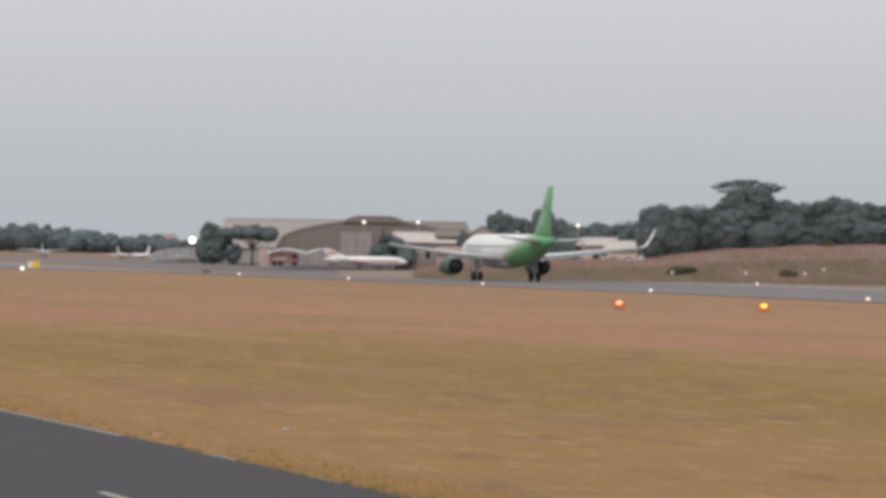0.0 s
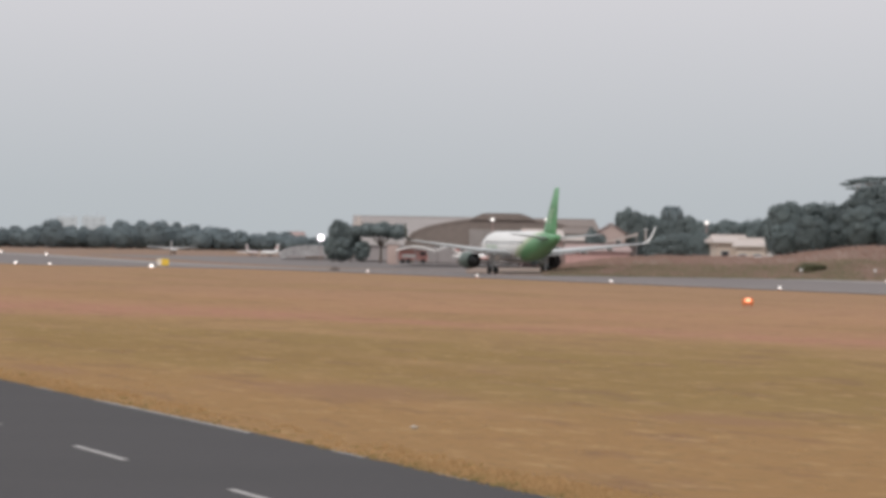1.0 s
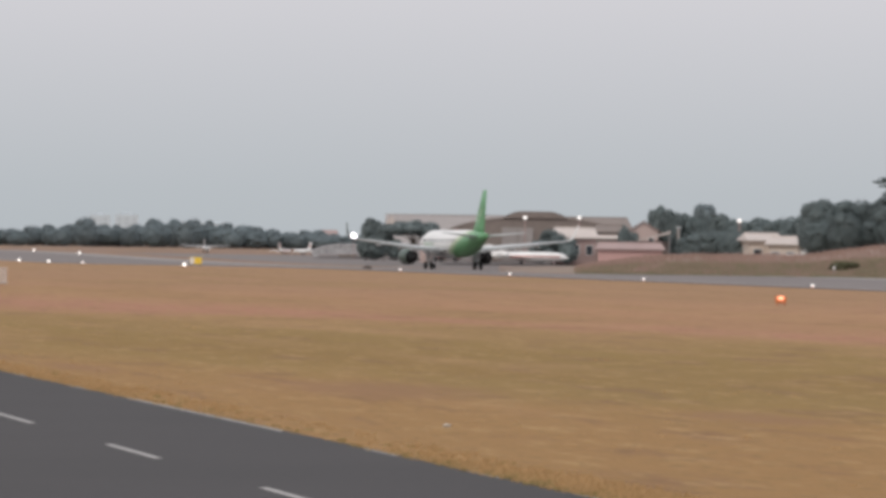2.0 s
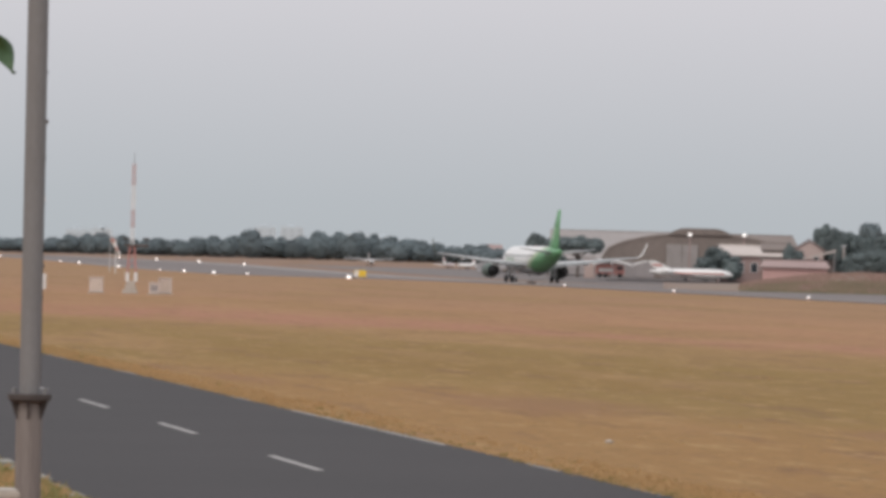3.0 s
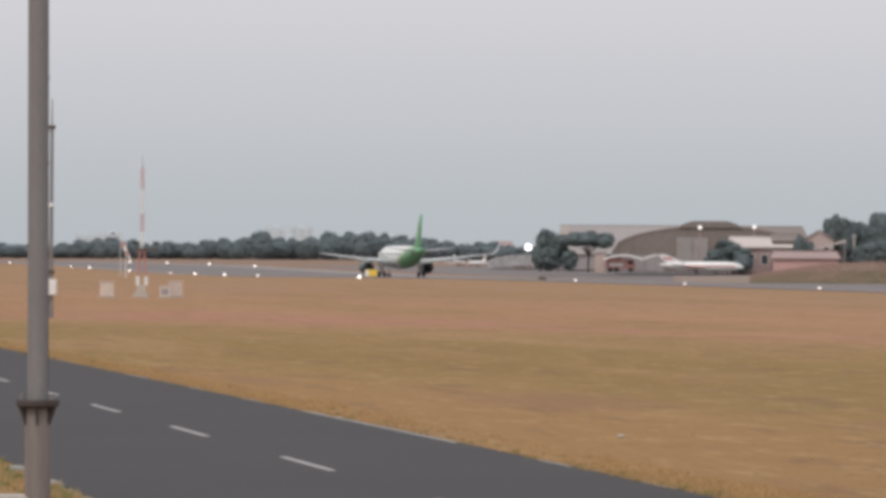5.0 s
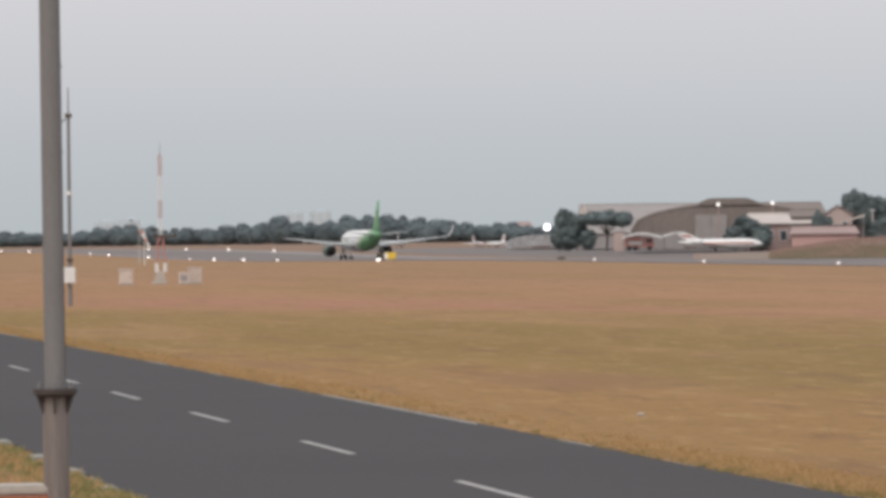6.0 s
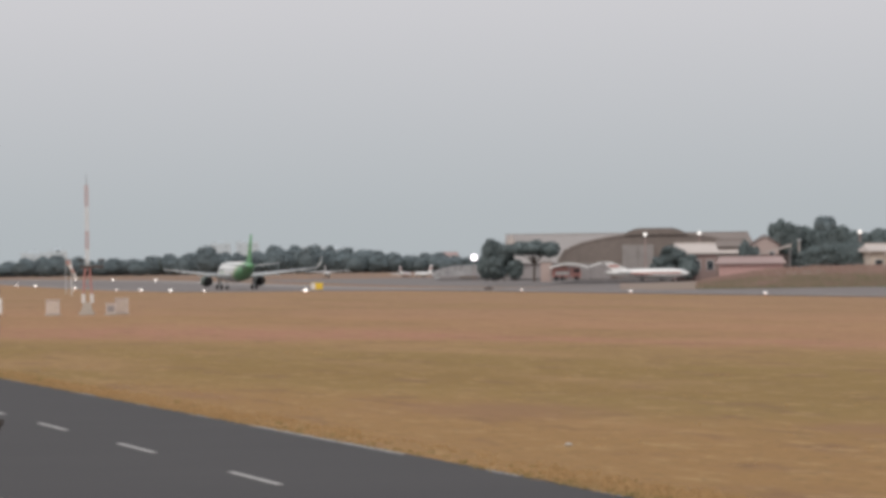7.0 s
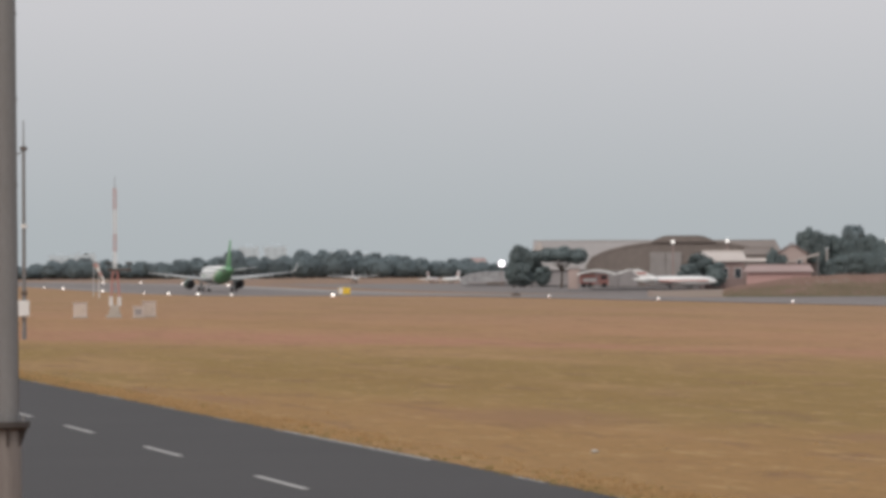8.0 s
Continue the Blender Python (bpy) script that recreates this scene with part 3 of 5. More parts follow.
# ---- trees ----
def build_tree(seed, height, width, leaf, mat, shape="dome", count=6000, low=0.25, rugged=1.0):
    """Trunk with limbs and a crown of small leaf sprays laid over uneven lobes."""
    rnd = random.Random(seed)
    tree = thing("tree", "dense dark green broadleaf tree", "tree", pose(0, 0, -50))
    lobes = []
    if shape == "dome":
        mid, half = height * (low + 1) / 2, height * (1 - low) / 2
        lobes.append((Vector((0, 0, mid - 0.1 * half)), Vector((width * (0.49 - 0.07 * rugged), width * (0.49 - 0.07 * rugged), half * (0.97 - 0.07 * rugged)))))
        for k in range(20):
            a, e = k * 2.4 + rnd.uniform(-0.5, 0.5), math.asin(rnd.uniform(-0.8, 0.95))
            d = Vector((math.cos(a) * math.cos(e), math.sin(a) * math.cos(e), math.sin(e)))
            q = rnd.uniform(0.10, 0.17) * (0.5 + 0.5 * rugged)
            lobes.append((Vector((d.x * width * 0.31, d.y * width * 0.31, mid + d.z * half * 0.72)), Vector((width * q, width * q, height * q * 0.75))))
    elif shape == "spread":
        for k in range(17):
            a, r = k * 2.4, width * 0.38 * math.sqrt((k + 0.5) / 17)
            q = rnd.uniform(0.11, 0.17)
            lobes.append((Vector((r * math.cos(a), r * math.sin(a), height * (0.83 - 0.25 * (r / width) + rnd.uniform(-0.07, 0.05)))), Vector((width * q, width * q, height * rnd.uniform(0.11, 0.17)))))
    else:
        for k in range(30):
            a, r = k * 2.4, width * 0.46 * math.sqrt((k + 0.5) / 30)
            lobes.append((Vector((r * math.cos(a), r * math.sin(a), height * (0.985 - 0.16 * (2 * r / width) ** 2 * rnd.uniform(0.3, 1.2)))), Vector((width * rnd.uniform(0.05, 0.10), width * rnd.uniform(0.05, 0.10), height * rnd.uniform(0.008, 0.017)))))
    top = max(c.z + r.z for c, r in lobes)
    lobes = [(Vector((c.x, c.y, c.z + (height - top))), r) for c, r in lobes]
    bm = fresh()
    fork = height * {"dome": max(low, 0.05) + 0.15, "spread": 0.42, "flat": 0.66}[shape]
    lean = rnd.uniform(-0.03, 0.03) * height
    rod(bm, (0, 0, -0.3), (lean, 0, fork), 0.032 * height, 0.02 * height, 10)
    for c, r in lobes[::1 if shape != "dome" else 2]:
        knee = Vector((lean, 0, fork)).lerp(c, 0.5) + Vector((0, 0, 0.05 * height * rnd.random()))
        rod(bm, (lean, 0, fork * rnd.uniform(0.85, 1)), knee, 0.011 * height, 0.007 * height, 6)
        rod(bm, knee, c, 0.007 * height, 0.003 * height, 6)
    part("trunk", bm, M_BARK, tree)
    # leaf sprays on the outer sides of the lobes
    weights = list(itertools.accumulate((r.x * r.x + 2 * r.x * r.z) for c, r in lobes))
    verts, faces = [], []
    tries = 0
    while len(faces) < count and tries < count * 5:
        tries += 1
        i = bisect_in(weights, rnd.random() * weights[-1])
        c, r = lobes[i]
        d = Vector((rnd.gauss(0, 1), rnd.gauss(0, 1), rnd.gauss(0, 1))).normalized()
        k = rnd.uniform(0.88, 1.07) + 0.16 * noise.noise(d * 3 + Vector((i * 3.7, seed, 0)))
        p = c + Vector((d.x * r.x, d.y * r.y, d.z * r.z)) * k
        if any(j != i and ((p.x - o.x) / q.x) ** 2 + ((p.y - o.y) / q.y) ** 2 + ((p.z - o.z) / q.z) ** 2 < 0.7 for j, (o, q) in enumerate(lobes)):
            continue
        nrm = (d + Vector((rnd.uniform(-0.65, 0.65), rnd.uniform(-0.65, 0.65), rnd.uniform(-0.2, 0.9)))).normalized()
        t = nrm.orthogonal().normalized()
        t.rotate(Matrix.Rotation(rnd.uniform(0, math.tau), 3, nrm))
        w = nrm.cross(t)
        e = leaf * rnd.uniform(0.55, 1.25)
        b = len(verts)
        verts += [p + t * e, p + w * e * 0.55 + nrm * e * 0.15, p - t * e, p - w * e * 0.55 + nrm * e * 0.15]
        faces.append((b, b + 1, b + 2, b + 3))
    # the twigs and leaves within, too dense to see through
    core = fresh()
    for i, (c, r) in enumerate(lobes if shape != "flat" else []):
        for v in bmesh.ops.create_icosphere(core, subdivisions=3 if i == 0 else 2, radius=1)["verts"]:
            j = 0.88 + 0.18 * noise.noise(v.co * 2.6 + Vector((seed, i * 1.3, 0)))
            v.co = c + Vector((v.co.x * r.x, v.co.y * r.y, v.co.z * r.z)) * j
    core.verts.index_update()
    base = len(verts)
    verts += [v.co.copy() for v in core.verts]
    faces += [tuple(base + v.index for v in f.verts) for f in core.faces]
    core.free()
    me = bpy.data.meshes.new("crown")
    me.from_pydata(verts, [], faces)
    me.polygons.foreach_set("use_smooth", [len(f) == 3 for f in faces])
    me.materials.append(mat)
    ob = new("crown", me)
    ob.parent = tree
    return tree


def bisect_in(sums, x):
    """Place of x among rising sums."""
    for i, v in enumerate(sums):
        if x <= v:
            return i
    return len(sums) - 1


def plant(models, spots, group, label):
    """Copies of the tree models at (x, y, z, height scale, width scale)."""
    for k, (x, y, z, sh, sw) in enumerate(spots):
        src = models[k % len(models)]
        ob = copy_thing(src, pose(x, y, z, 0, 0, (k * 73) % 360) @ Matrix.Diagonal((sw, sw, sh, 1)))
        tagged(ob, label, "tree", group)


def bank_z(az, d):
    """Height of the bank at a bearing and distance."""
    top = np.interp(az, (14.6, 15.6, 16.4, 17.2, 18.5, 18.75, 19.35, 20.4, 21.45, 25), (0.0, 0.7, 2.1, 2.6, 2.6, 3.1, 4.1, 4.85, 5.4, 5.9))
    k = np.interp(d, (596, 604, 615, 628, 641, 652, 690, 760, 800), (-0.1, 0.12, 0.3, 0.62, 0.93, 1.0, 0.95, 0.5, -0.1))
    return float(top * k + 0.22 * noise.noise(Vector((az * 3, d * 0.12, 0.5))))


def build_trees():
    rnd = random.Random(12)
    broad = [build_tree(k, 10, 12, 0.24, M_LEAF_NEAR_HAZED, count=8000, low=-0.08, rugged=1.15) for k in (1, 2, 3, 4)]
    clear = [build_tree(k, 10, 12, 0.22, M_LEAF_NEAR_HAZED, count=6000, low=-0.08, rugged=1.7) for k in (5, 6, 7)]
    wide = build_tree(8, 9, 13.5, 0.2, M_LEAF_NEAR_HAZED, "spread", 6500)
    far = [build_tree(k, 10, 14, 0.34, M_LEAF_FAR_HAZED, count=3000, low=-0.1, rugged=1.0) for k in (11, 12, 13)]
    umbrella = build_tree(21, 15.9, 12.5, 0.2, M_LEAF_NEAR_HAZED, "flat", 3000)
    # the far belt beyond the field's end: (bearing, height)
    profile = ((3.0, 7.5), (5.9, 7.6), (6.3, 6.4), (6.7, 6.6), (7.0, 9.4), (7.25, 10.0), (7.6, 9.7), (7.8, 7.0), (8.15, 8.3), (8.65, 9.5), (9.0, 10.7), (9.28, 13.4), (9.5, 11.8), (9.75, 10.3), (10.0, 12.2), (10.3, 14.4), (10.65, 14.2), (10.95, 13.1), (11.25, 11.0), (11.5, 11.0), (11.9, 8.5), (12.25, 9.3), (12.6, 7.6), (13.6, 8))
    spots = []
    for share, step, near, deep in ((1.07, 0.2, 2230, 2330), (0.88, 0.15, 2150, 2210)):
        az = 3.4
        while az < 13.6:
            h = np.interp(az, [p[0] for p in profile], [p[1] for p in profile])
            spots.append((*polar(az, rnd.uniform(near, deep)), 0, h * share * rnd.uniform(0.88, 1.04) / 10, rnd.uniform(0.75, 1.15)))
            az += step * rnd.uniform(0.75, 1.25)
    plant(far, spots, "far tree belt", "tree of the belt beyond the field, haze in its grey-green colour")
    # trees before and beside the hangars: bearing, distance, top height, width
    mid = ((12.98, 1010, 9.4, 5.6), (12.9, 1004, 7.4, 4.6), (13.12, 1003, 8.2, 5.2), (13.26, 996, 4.6, 4.4), (13.02, 992, 5.4, 5), (15.27, 922, 7.1, 6.2), (15.13, 919, 4.8, 5), (15.46, 920, 5.2, 5.4), (16.19, 940, 8.2, 2.6), (16.31, 936, 6.8, 3.4))
    plant(clear, [(*polar(a, d), 0, h / 10, w / 12) for a, d, h, w in mid], "trees by the hangars", "dark green tree in front of the hangars")
    wide.matrix_basis = pose(*polar(13.5, 998), 0, 0, 0, 40)
    tagged(wide, "spreading dark green tree with a bare trunk before the hangar", "tree", "trees by the hangars")
    right = [(16.62, 968, 12.8, 6), (16.8, 966, 12.0, 7), (17.0, 968, 11.2, 7), (17.2, 960, 10.4, 7), (17.42, 800, 9.9, 8), (17.62, 795, 9.0, 7), (17.95, 796, 9.3, 9), (18.3, 796, 9.4, 9), (18.52, 790, 9.8, 8),
             (17.08, 775, 6.3, 7), (17.33, 768, 6.8, 7.5), (17.58, 764, 6.9, 7), (17.66, 758, 5.6, 5),
             (18.66, 720, 11.9, 7.5), (18.95, 725, 11.8, 8), (19.2, 730, 11.8, 8), (19.45, 726, 12.2, 7), (19.88, 716, 15.0, 13), (20.28, 722, 12.9, 8),
             (20.55, 725, 12.5, 8), (20.85, 720, 13.5, 8.5), (21.12, 715, 13.1, 8), (21.4, 720, 12.6, 8), (21.7, 720, 12.4, 9), (22.1, 720, 13.0, 10), (22.5, 720, 12.6, 11), (22.95, 720, 13, 12),
             (18.7, 706, 8.2, 7), (19.0, 702, 9.6, 7), (19.3, 708, 8.4, 6), (19.62, 702, 11.2, 7), (20.05, 700, 9.2, 7), (20.35, 706, 10.8, 7), (20.7, 700, 8.6, 7), (21.0, 704, 10.6, 7), (21.4, 700, 9.4, 8), (21.9, 702, 10.4, 9)]
    plant(broad, [(*polar(a, d), max(0.0, bank_z(a, d)) - 0.15, (h - max(0.0, bank_z(a, d))) / 10, w / 12) for a, d, h, w in right], "wood behind the bank", "dark green tree in a dense wood behind the bank")
    hazy = build_tree(22, 18.6, 9.5, 0.24, M_LEAF_FAR_HAZED, "spread", 3000)
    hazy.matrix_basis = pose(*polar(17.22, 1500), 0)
    tagged(hazy, "flat-topped tree far behind the sheds, haze in its leaf colour", "tree")
    x, y = polar(19.82, 735)
    umbrella.matrix_basis = pose(x, y, 0.2)
    tagged(umbrella, "tall flat-topped tree standing above the wood", "tree")
    for t in broad + far + clear:
        for o in (*t.children_recursive, t):
            bpy.data.objects.remove(o)


build_trees()


# ---- the earth bank beyond the runway ----
def build_bank():
    bm, rings = fresh(), []
    for j in range(54):
        az = 14.6 + 0.2 * j
        ring = [(*polar(az, d), bank_z(az, d)) for d in (596, 604, 615, 628, 641, 652, 690, 760, 800)]
        ring += [(p[0], p[1], -0.6) for p in (ring[-1], ring[0])]
        rings.append(ring)
    tagged(part("earth_bank", smooth(loft(bm, rings)), M_BANK), "low bank of reddish dry scrub beyond the runway", "earth bank", "", "structure")
    for name, label, count, seed, paint, near, deep, tall in (
            ("bank_scrub", "reddish dry grass on the bank", 16000, 8, M_BANK_STRAW, 600, 656, 0.55),
            ("bank_scrub", "olive grass on the lower slope of the bank", 30000, 9, M_BANK_OLIVE, 598, 628, 0.5)):
        rnd = random.Random(seed)
        verts, faces = [], []
        for k in range(count):
            az, d = rnd.uniform(15.6, 24), near + (deep - near) * rnd.random()
            if noise.noise(Vector((az * 2.2, d * 0.05, seed))) < rnd.uniform(-0.6, 0.5) and seed == 9:
                continue
            x, y = polar(az, d)
            z = bank_z(az, d)
            for b in range(3):
                h, w, a = tall * rnd.uniform(0.3, 1), rnd.uniform(0.05, 0.13), rnd.uniform(0, math.pi)
                px, py = x + rnd.uniform(-0.4, 0.4), y + rnd.uniform(-0.4, 0.4)
                i = len(verts)
                verts += [(px - w * math.cos(a), py - w * math.sin(a), z - 0.15), (px + w * math.cos(a), py + w * math.sin(a), z - 0.15), (px + rnd.uniform(-0.3, 0.3), py + rnd.uniform(-0.2, 0.2), z + h)]
                faces.append((i, i + 1, i + 2))
        me = bpy.data.meshes.new(name)
        me.from_pydata(verts, [], faces)
        me.materials.append(paint)
        tagged(new(name, me), label, "scrub", "", "stuff")
    # low green bushes at its foot
    model = build_tree(31, 2.6, 7, 0.16, M_SCRUB, count=2500, low=-0.1, rugged=1.6)
    for az, d, s in ((18.96, 612, 0.55), (19.06, 613, 0.5), (20.35, 608, 0.45), (20.88, 650, 0.4)):
        x, y = polar(az, d)
        tagged(copy_thing(model, pose(x, y, bank_z(az, d) - 0.1, 0, 0, az * 70) @ Matrix.Diagonal((s, s, s, 1))), "low olive green bush on the bank", "bush", "bushes on the bank").name = "bush"
    for o in (*model.children_recursive, model):
        bpy.data.objects.remove(o)


build_bank()


# ---- hangars and airport buildings ----
def arch(width, eave, top, n=28, thick=0.0):
    """Points of a segmental roof line from left to right."""
    return [(-width / 2 + width * k / n, eave + (top - eave) * math.sin(math.pi * k / n) ** 0.42 - thick) for k in range(n + 1)]


def build_arch_hangar(az, d, width, eave, top, depth, roof_mat, name, label, monitor=False):
    h = thing(name, label, "hangar", facing(az, d))
    up, low = arch(width, eave, top), arch(width - 1, eave - 0.4, top - 0.5)
    bm = fresh()
    prism(bm, up + low[::-1], -0.12, depth)
    roof = part("roof", bm, roof_mat, h)
    bm = fresh()
    prism(bm, [(-width / 2 + 0.6, -0.2)] + low + [(width / 2 - 0.6, -0.2)], 0, depth - 1)
    part("wall", bm, roof_mat, h)
    n = max(3, int(width / 9))
    for k in range(n):
        x0 = -width / 2 + 2 + (width - 4) * k / n
        bm = fresh()
        box(bm, x0 + 0.1, x0 + (width - 4) / n - 0.1, -0.25, -0.05, 0, eave * 0.85)
        part("door_leaf", bm, M_ROOF_BROWN if k % 2 else M_WALL_GREY, h, "sliding hangar door leaf")
    if monitor:
        for x0, x1 in ((-7.6, -4.1), (-4.0, -0.5)):
            bm = fresh()
            box(bm, x0, x1, -0.5, -0.3, 0, 7.6, 0.03)
            leaf = part("tall_door_leaf", bm, M_ROOF_GREY, h, "tall pale sliding door leaf")
            for z in (2.5, 5.0):
                bm = fresh()
                box(bm, x0 + 0.1, x1 - 0.1, -0.56, -0.505, z - 0.08, z + 0.08)
                part("door_rail", bm, M_WALL_GREY, leaf)
    ribs = fresh()
    for j in range(int(depth / 3)):
        for (xa, za), (xb, zb) in zip(up, up[1:]):
            rod(ribs, (xa, j * 3, za + 0.02), (xb, j * 3, zb + 0.02), 0.07, 0.07, 4)
    tagged(part("roof_seams", ribs, roof_mat, roof), "", "", "", "stuff")
    if monitor:
        bm = fresh()
        prism(bm, [(-7.2, top - 0.4), (-6.2, top + 0.35), (-4.6, top + 0.95), (-3.6, top + 1.1), (3.4, top + 1.1), (4.6, top + 0.9), (6.2, top + 0.3), (7.2, top - 0.4)], -0.5, depth)
        part("roof_monitor", bm, roof_mat, roof, "raised ridge ventilator")


def build_hall(az, d, width, depth, eave, ridge, roof_mat, wall_mat, name, label, turn=0, windows=4, hip=0.0, overhang=0.6):
    """A hall with a pitched roof whose ridge runs across the view."""
    b = thing(name, label, "building", facing(az, d) @ pose(0, 0, 0, 0, 0, turn))
    bm = fresh()
    box(bm, -width / 2, width / 2, 0, depth, -0.2, eave)
    wall = part("wall", bm, wall_mat, b)
    o = overhang
    bm = fresh()
    e = [(-width / 2 - o, -o), (width / 2 + o, -o), (width / 2 + o, depth + o), (-width / 2 - o, depth + o)]
    lo = [bm.verts.new((x, y, eave + dz)) for dz in (0.0, 0.2) for x, y in e]
    r = [bm.verts.new((s * (width / 2 + o - hip), depth / 2, ridge)) for s in (-1, 1)]
    bm.faces.new(lo[0:4][::-1])
    for k in range(4):
        bm.faces.new((lo[k], lo[(k + 1) % 4], lo[4 + (k + 1) % 4], lo[4 + k]))
    bm.faces.new((lo[4], lo[5], r[1], r[0]))
    bm.faces.new((lo[5], lo[6], r[1]))
    bm.faces.new((lo[6], lo[7], r[0], r[1]))
    bm.faces.new((lo[7], lo[4], r[0]))
    roof = part("roof", bm, roof_mat, b)
    bm = fresh()
    rod(bm, (-width / 2 - o + hip, depth / 2, ridge + 0.03), (width / 2 + o - hip, depth / 2, ridge + 0.03), 0.16, 0.16, 8)
    part("ridge_cap", bm, roof_mat, roof)
    for k in range(windows):
        x = -width / 2 + width * (k + 0.5) / windows
        bm = fresh()
        box(bm, x - 0.75, x + 0.75, -0.06, 0.02, eave * 0.35, eave * 0.75, 0.01)
        win = part("window", bm, M_WHITE, b)
        bm = fresh()
        box(bm, x - 0.65, x + 0.65, -0.09, -0.07, eave * 0.35 + 0.1, eave * 0.75 - 0.1)
        part("pane", bm, M_GLASS, win)
    return b


def build_lean_roof():
    """A pale single-pitch roof rising to one side over a dark open bay."""
    b = thing("open_shed", "open shed with a pale single-pitch roof", "shed", facing(16.57, 930))
    bm = fresh()
    prism(bm, [(-3.5, 5.05), (3.5, 7.05), (3.5, 6.5), (-3.2, 4.9)], 0, 5)
    part("roof", bm, M_ROOF_PALE, b)
    for x, z in ((-3.0, 4.95), (0, 5.7), (3.2, 6.5)):
        for y in (0.3, 4.7):
            bm = fresh()
            rod(bm, (x, y, -0.1), (x, y, z + 0.05), 0.1, 0.1, 8)
            part("post", bm, M_WALL_GREY, b)
    bm = fresh()
    box(bm, -3.1, 3.3, 4.75, 4.95, -0.1, 4.9)
    part("back_wall", bm, M_ROOF_BROWN, b)


def build_gable_house(az, d, width, depth, eave, ridge, roof_mat, wall_mat, label):
    """A house whose gable looks towards the runway."""
    b = thing("house", label, "house", facing(az, d))
    bm = fresh()
    prism(bm, [(-width / 2, -0.2), (-width / 2, eave), (0, ridge - 0.15), (width / 2, eave), (width / 2, -0.2)], 0, depth)
    part("wall", bm, wall_mat, b)
    for side in (-1, 1):
        bm = fresh()
        prism(bm, [(0, ridge), (side * (width / 2 + 0.5), eave - 0.25), (side * (width / 2 + 0.5), eave - 0.05), (0, ridge + 0.2)], -0.5, depth + 0.5)
        part("roof_slope", bm, roof_mat, b)
    for x in (-width * 0.25, width * 0.25):
        bm = fresh()
        box(bm, x - 0.5, x + 0.5, -0.06, 0.02, eave * 0.55, eave * 0.8, 0.02)
        win = part("window", bm, M_WHITE, b)
        bm = fresh()
        box(bm, x - 0.4, x + 0.4, -0.09, -0.07, eave * 0.55 + 0.1, eave * 0.8 - 0.1)
        part("pane", bm, M_GLASS, win)


def build_long_hangar():
    """The long grey hangar with a white gabled dormer near its end."""
    b = build_hall(14.0, 1120, 33, 40, 3.6, 11.0, M_ROOF_GREY, M_WALL_GREY, "hangar", "long grey hangar with a pale weathered sheet roof", windows=0, hip=0)
    bm = fresh()
    prism(bm, [(-16.9, 8.6), (-14.2, 8.6), (-15.4, 11.0)], 8, 19)
    part("dormer", bm, M_ROOF_PALE, b, "pale gabled dormer")


build_long_hangar()
build_arch_hangar(15.06, 1010, 44.4, 4.1, 10.2, 40, M_ROOF_BROWN, "hangar", "brown arched hangar with a raised ridge ventilator", True)
build_hall(15.62, 1115, 28, 36, 5.6, 10.85, M_ROOF_BROWN, M_WALL_GREY, "hangar", "brown-roofed hangar behind the airport sheds", windows=0, hip=2.5)
build_hall(15.58, 925, 8.3, 12, 5.2, 7.4, M_ROOF_PALE, M_ROOF_PINK, "airport_shed", "reddish shed with a pale hipped roof", 4, 3, 0.5)
build_hall(16.02, 952, 6.2, 9, 6.6, 8.2, M_ROOF_BROWN, M_ROOF_BROWN, "airport_shed", "tall dark brown shed behind the low building", 0, 3, 0.5)
build_hall(16.03, 946, 5.8, 4, 5.2, 5.9, M_ROOF_PALE, M_ROOF_BROWN, "airport_shed", "brown annex with a pale sheet roof", 0, 0, 0.2, 0.3)
build_gable_house(16.44, 955, 6.2, 10, 7.0, 9.1, M_ROOF_PINK, M_GABLE, "faded pink gabled house among the trees")
build_lean_roof()
build_hall(16.27, 915, 13.2, 8, 3.0, 4.45, M_ROOF_PINK, M_HAZED_RED, "low_airport_building", "long low building with faded roof and red wall", 0, 0, 0.8)
build_hall(18.0, 752, 5.6, 7, 4.9, 6.2, M_ROOF_PALE, M_WALL_CREAM, "house", "cream house with a pale roof beside the bank", 14, 2, 0.4)
build_hall(18.22, 747, 5.0, 6, 4.3, 5.7, M_ROOF_PALE, M_WALL_CREAM, "house", "low cream house with a pale sheet roof", -10, 2, 0.4)
build_hall(12.42, 2480, 10, 10, 7.5, 10.2, M_ROOF_PINK, M_WALL_CREAM, "house", "house with a faded red roof beyond the trees", 0, 3, 1.0)
build_arch_hangar(12.66, 1160, 19, 0.8, 3.3, 16, M_NET, "aircraft_shelter", "low mottled grey shelter with a curved roof")


def build_open_shelter(az, d, width, peak, eave):
    b = thing("open_shelter", "open shelter with a pale curved roof on posts", "shelter", facing(az, d), "open shelters on the apron")
    up = [(-width / 2 + width * k / 12, eave + (peak - eave) * math.sin(math.pi * k / 12)) for k in range(13)]
    bm = fresh()
    prism(bm, up + [(x * 0.99, z - 0.36) for x, z in up[::-1]], 0, 7)
    part("roof", bm, M_WHITE, b)
    for x in (-width * 0.46, 0, width * 0.46):
        for y in (0.3, 6.7):
            bm = fresh()
            rod(bm, (x, y, -0.1), (x, y, eave + 0.02 if x else peak - 0.1), 0.1, 0.1, 8)
            part("post", bm, M_WALL_GREY, b)


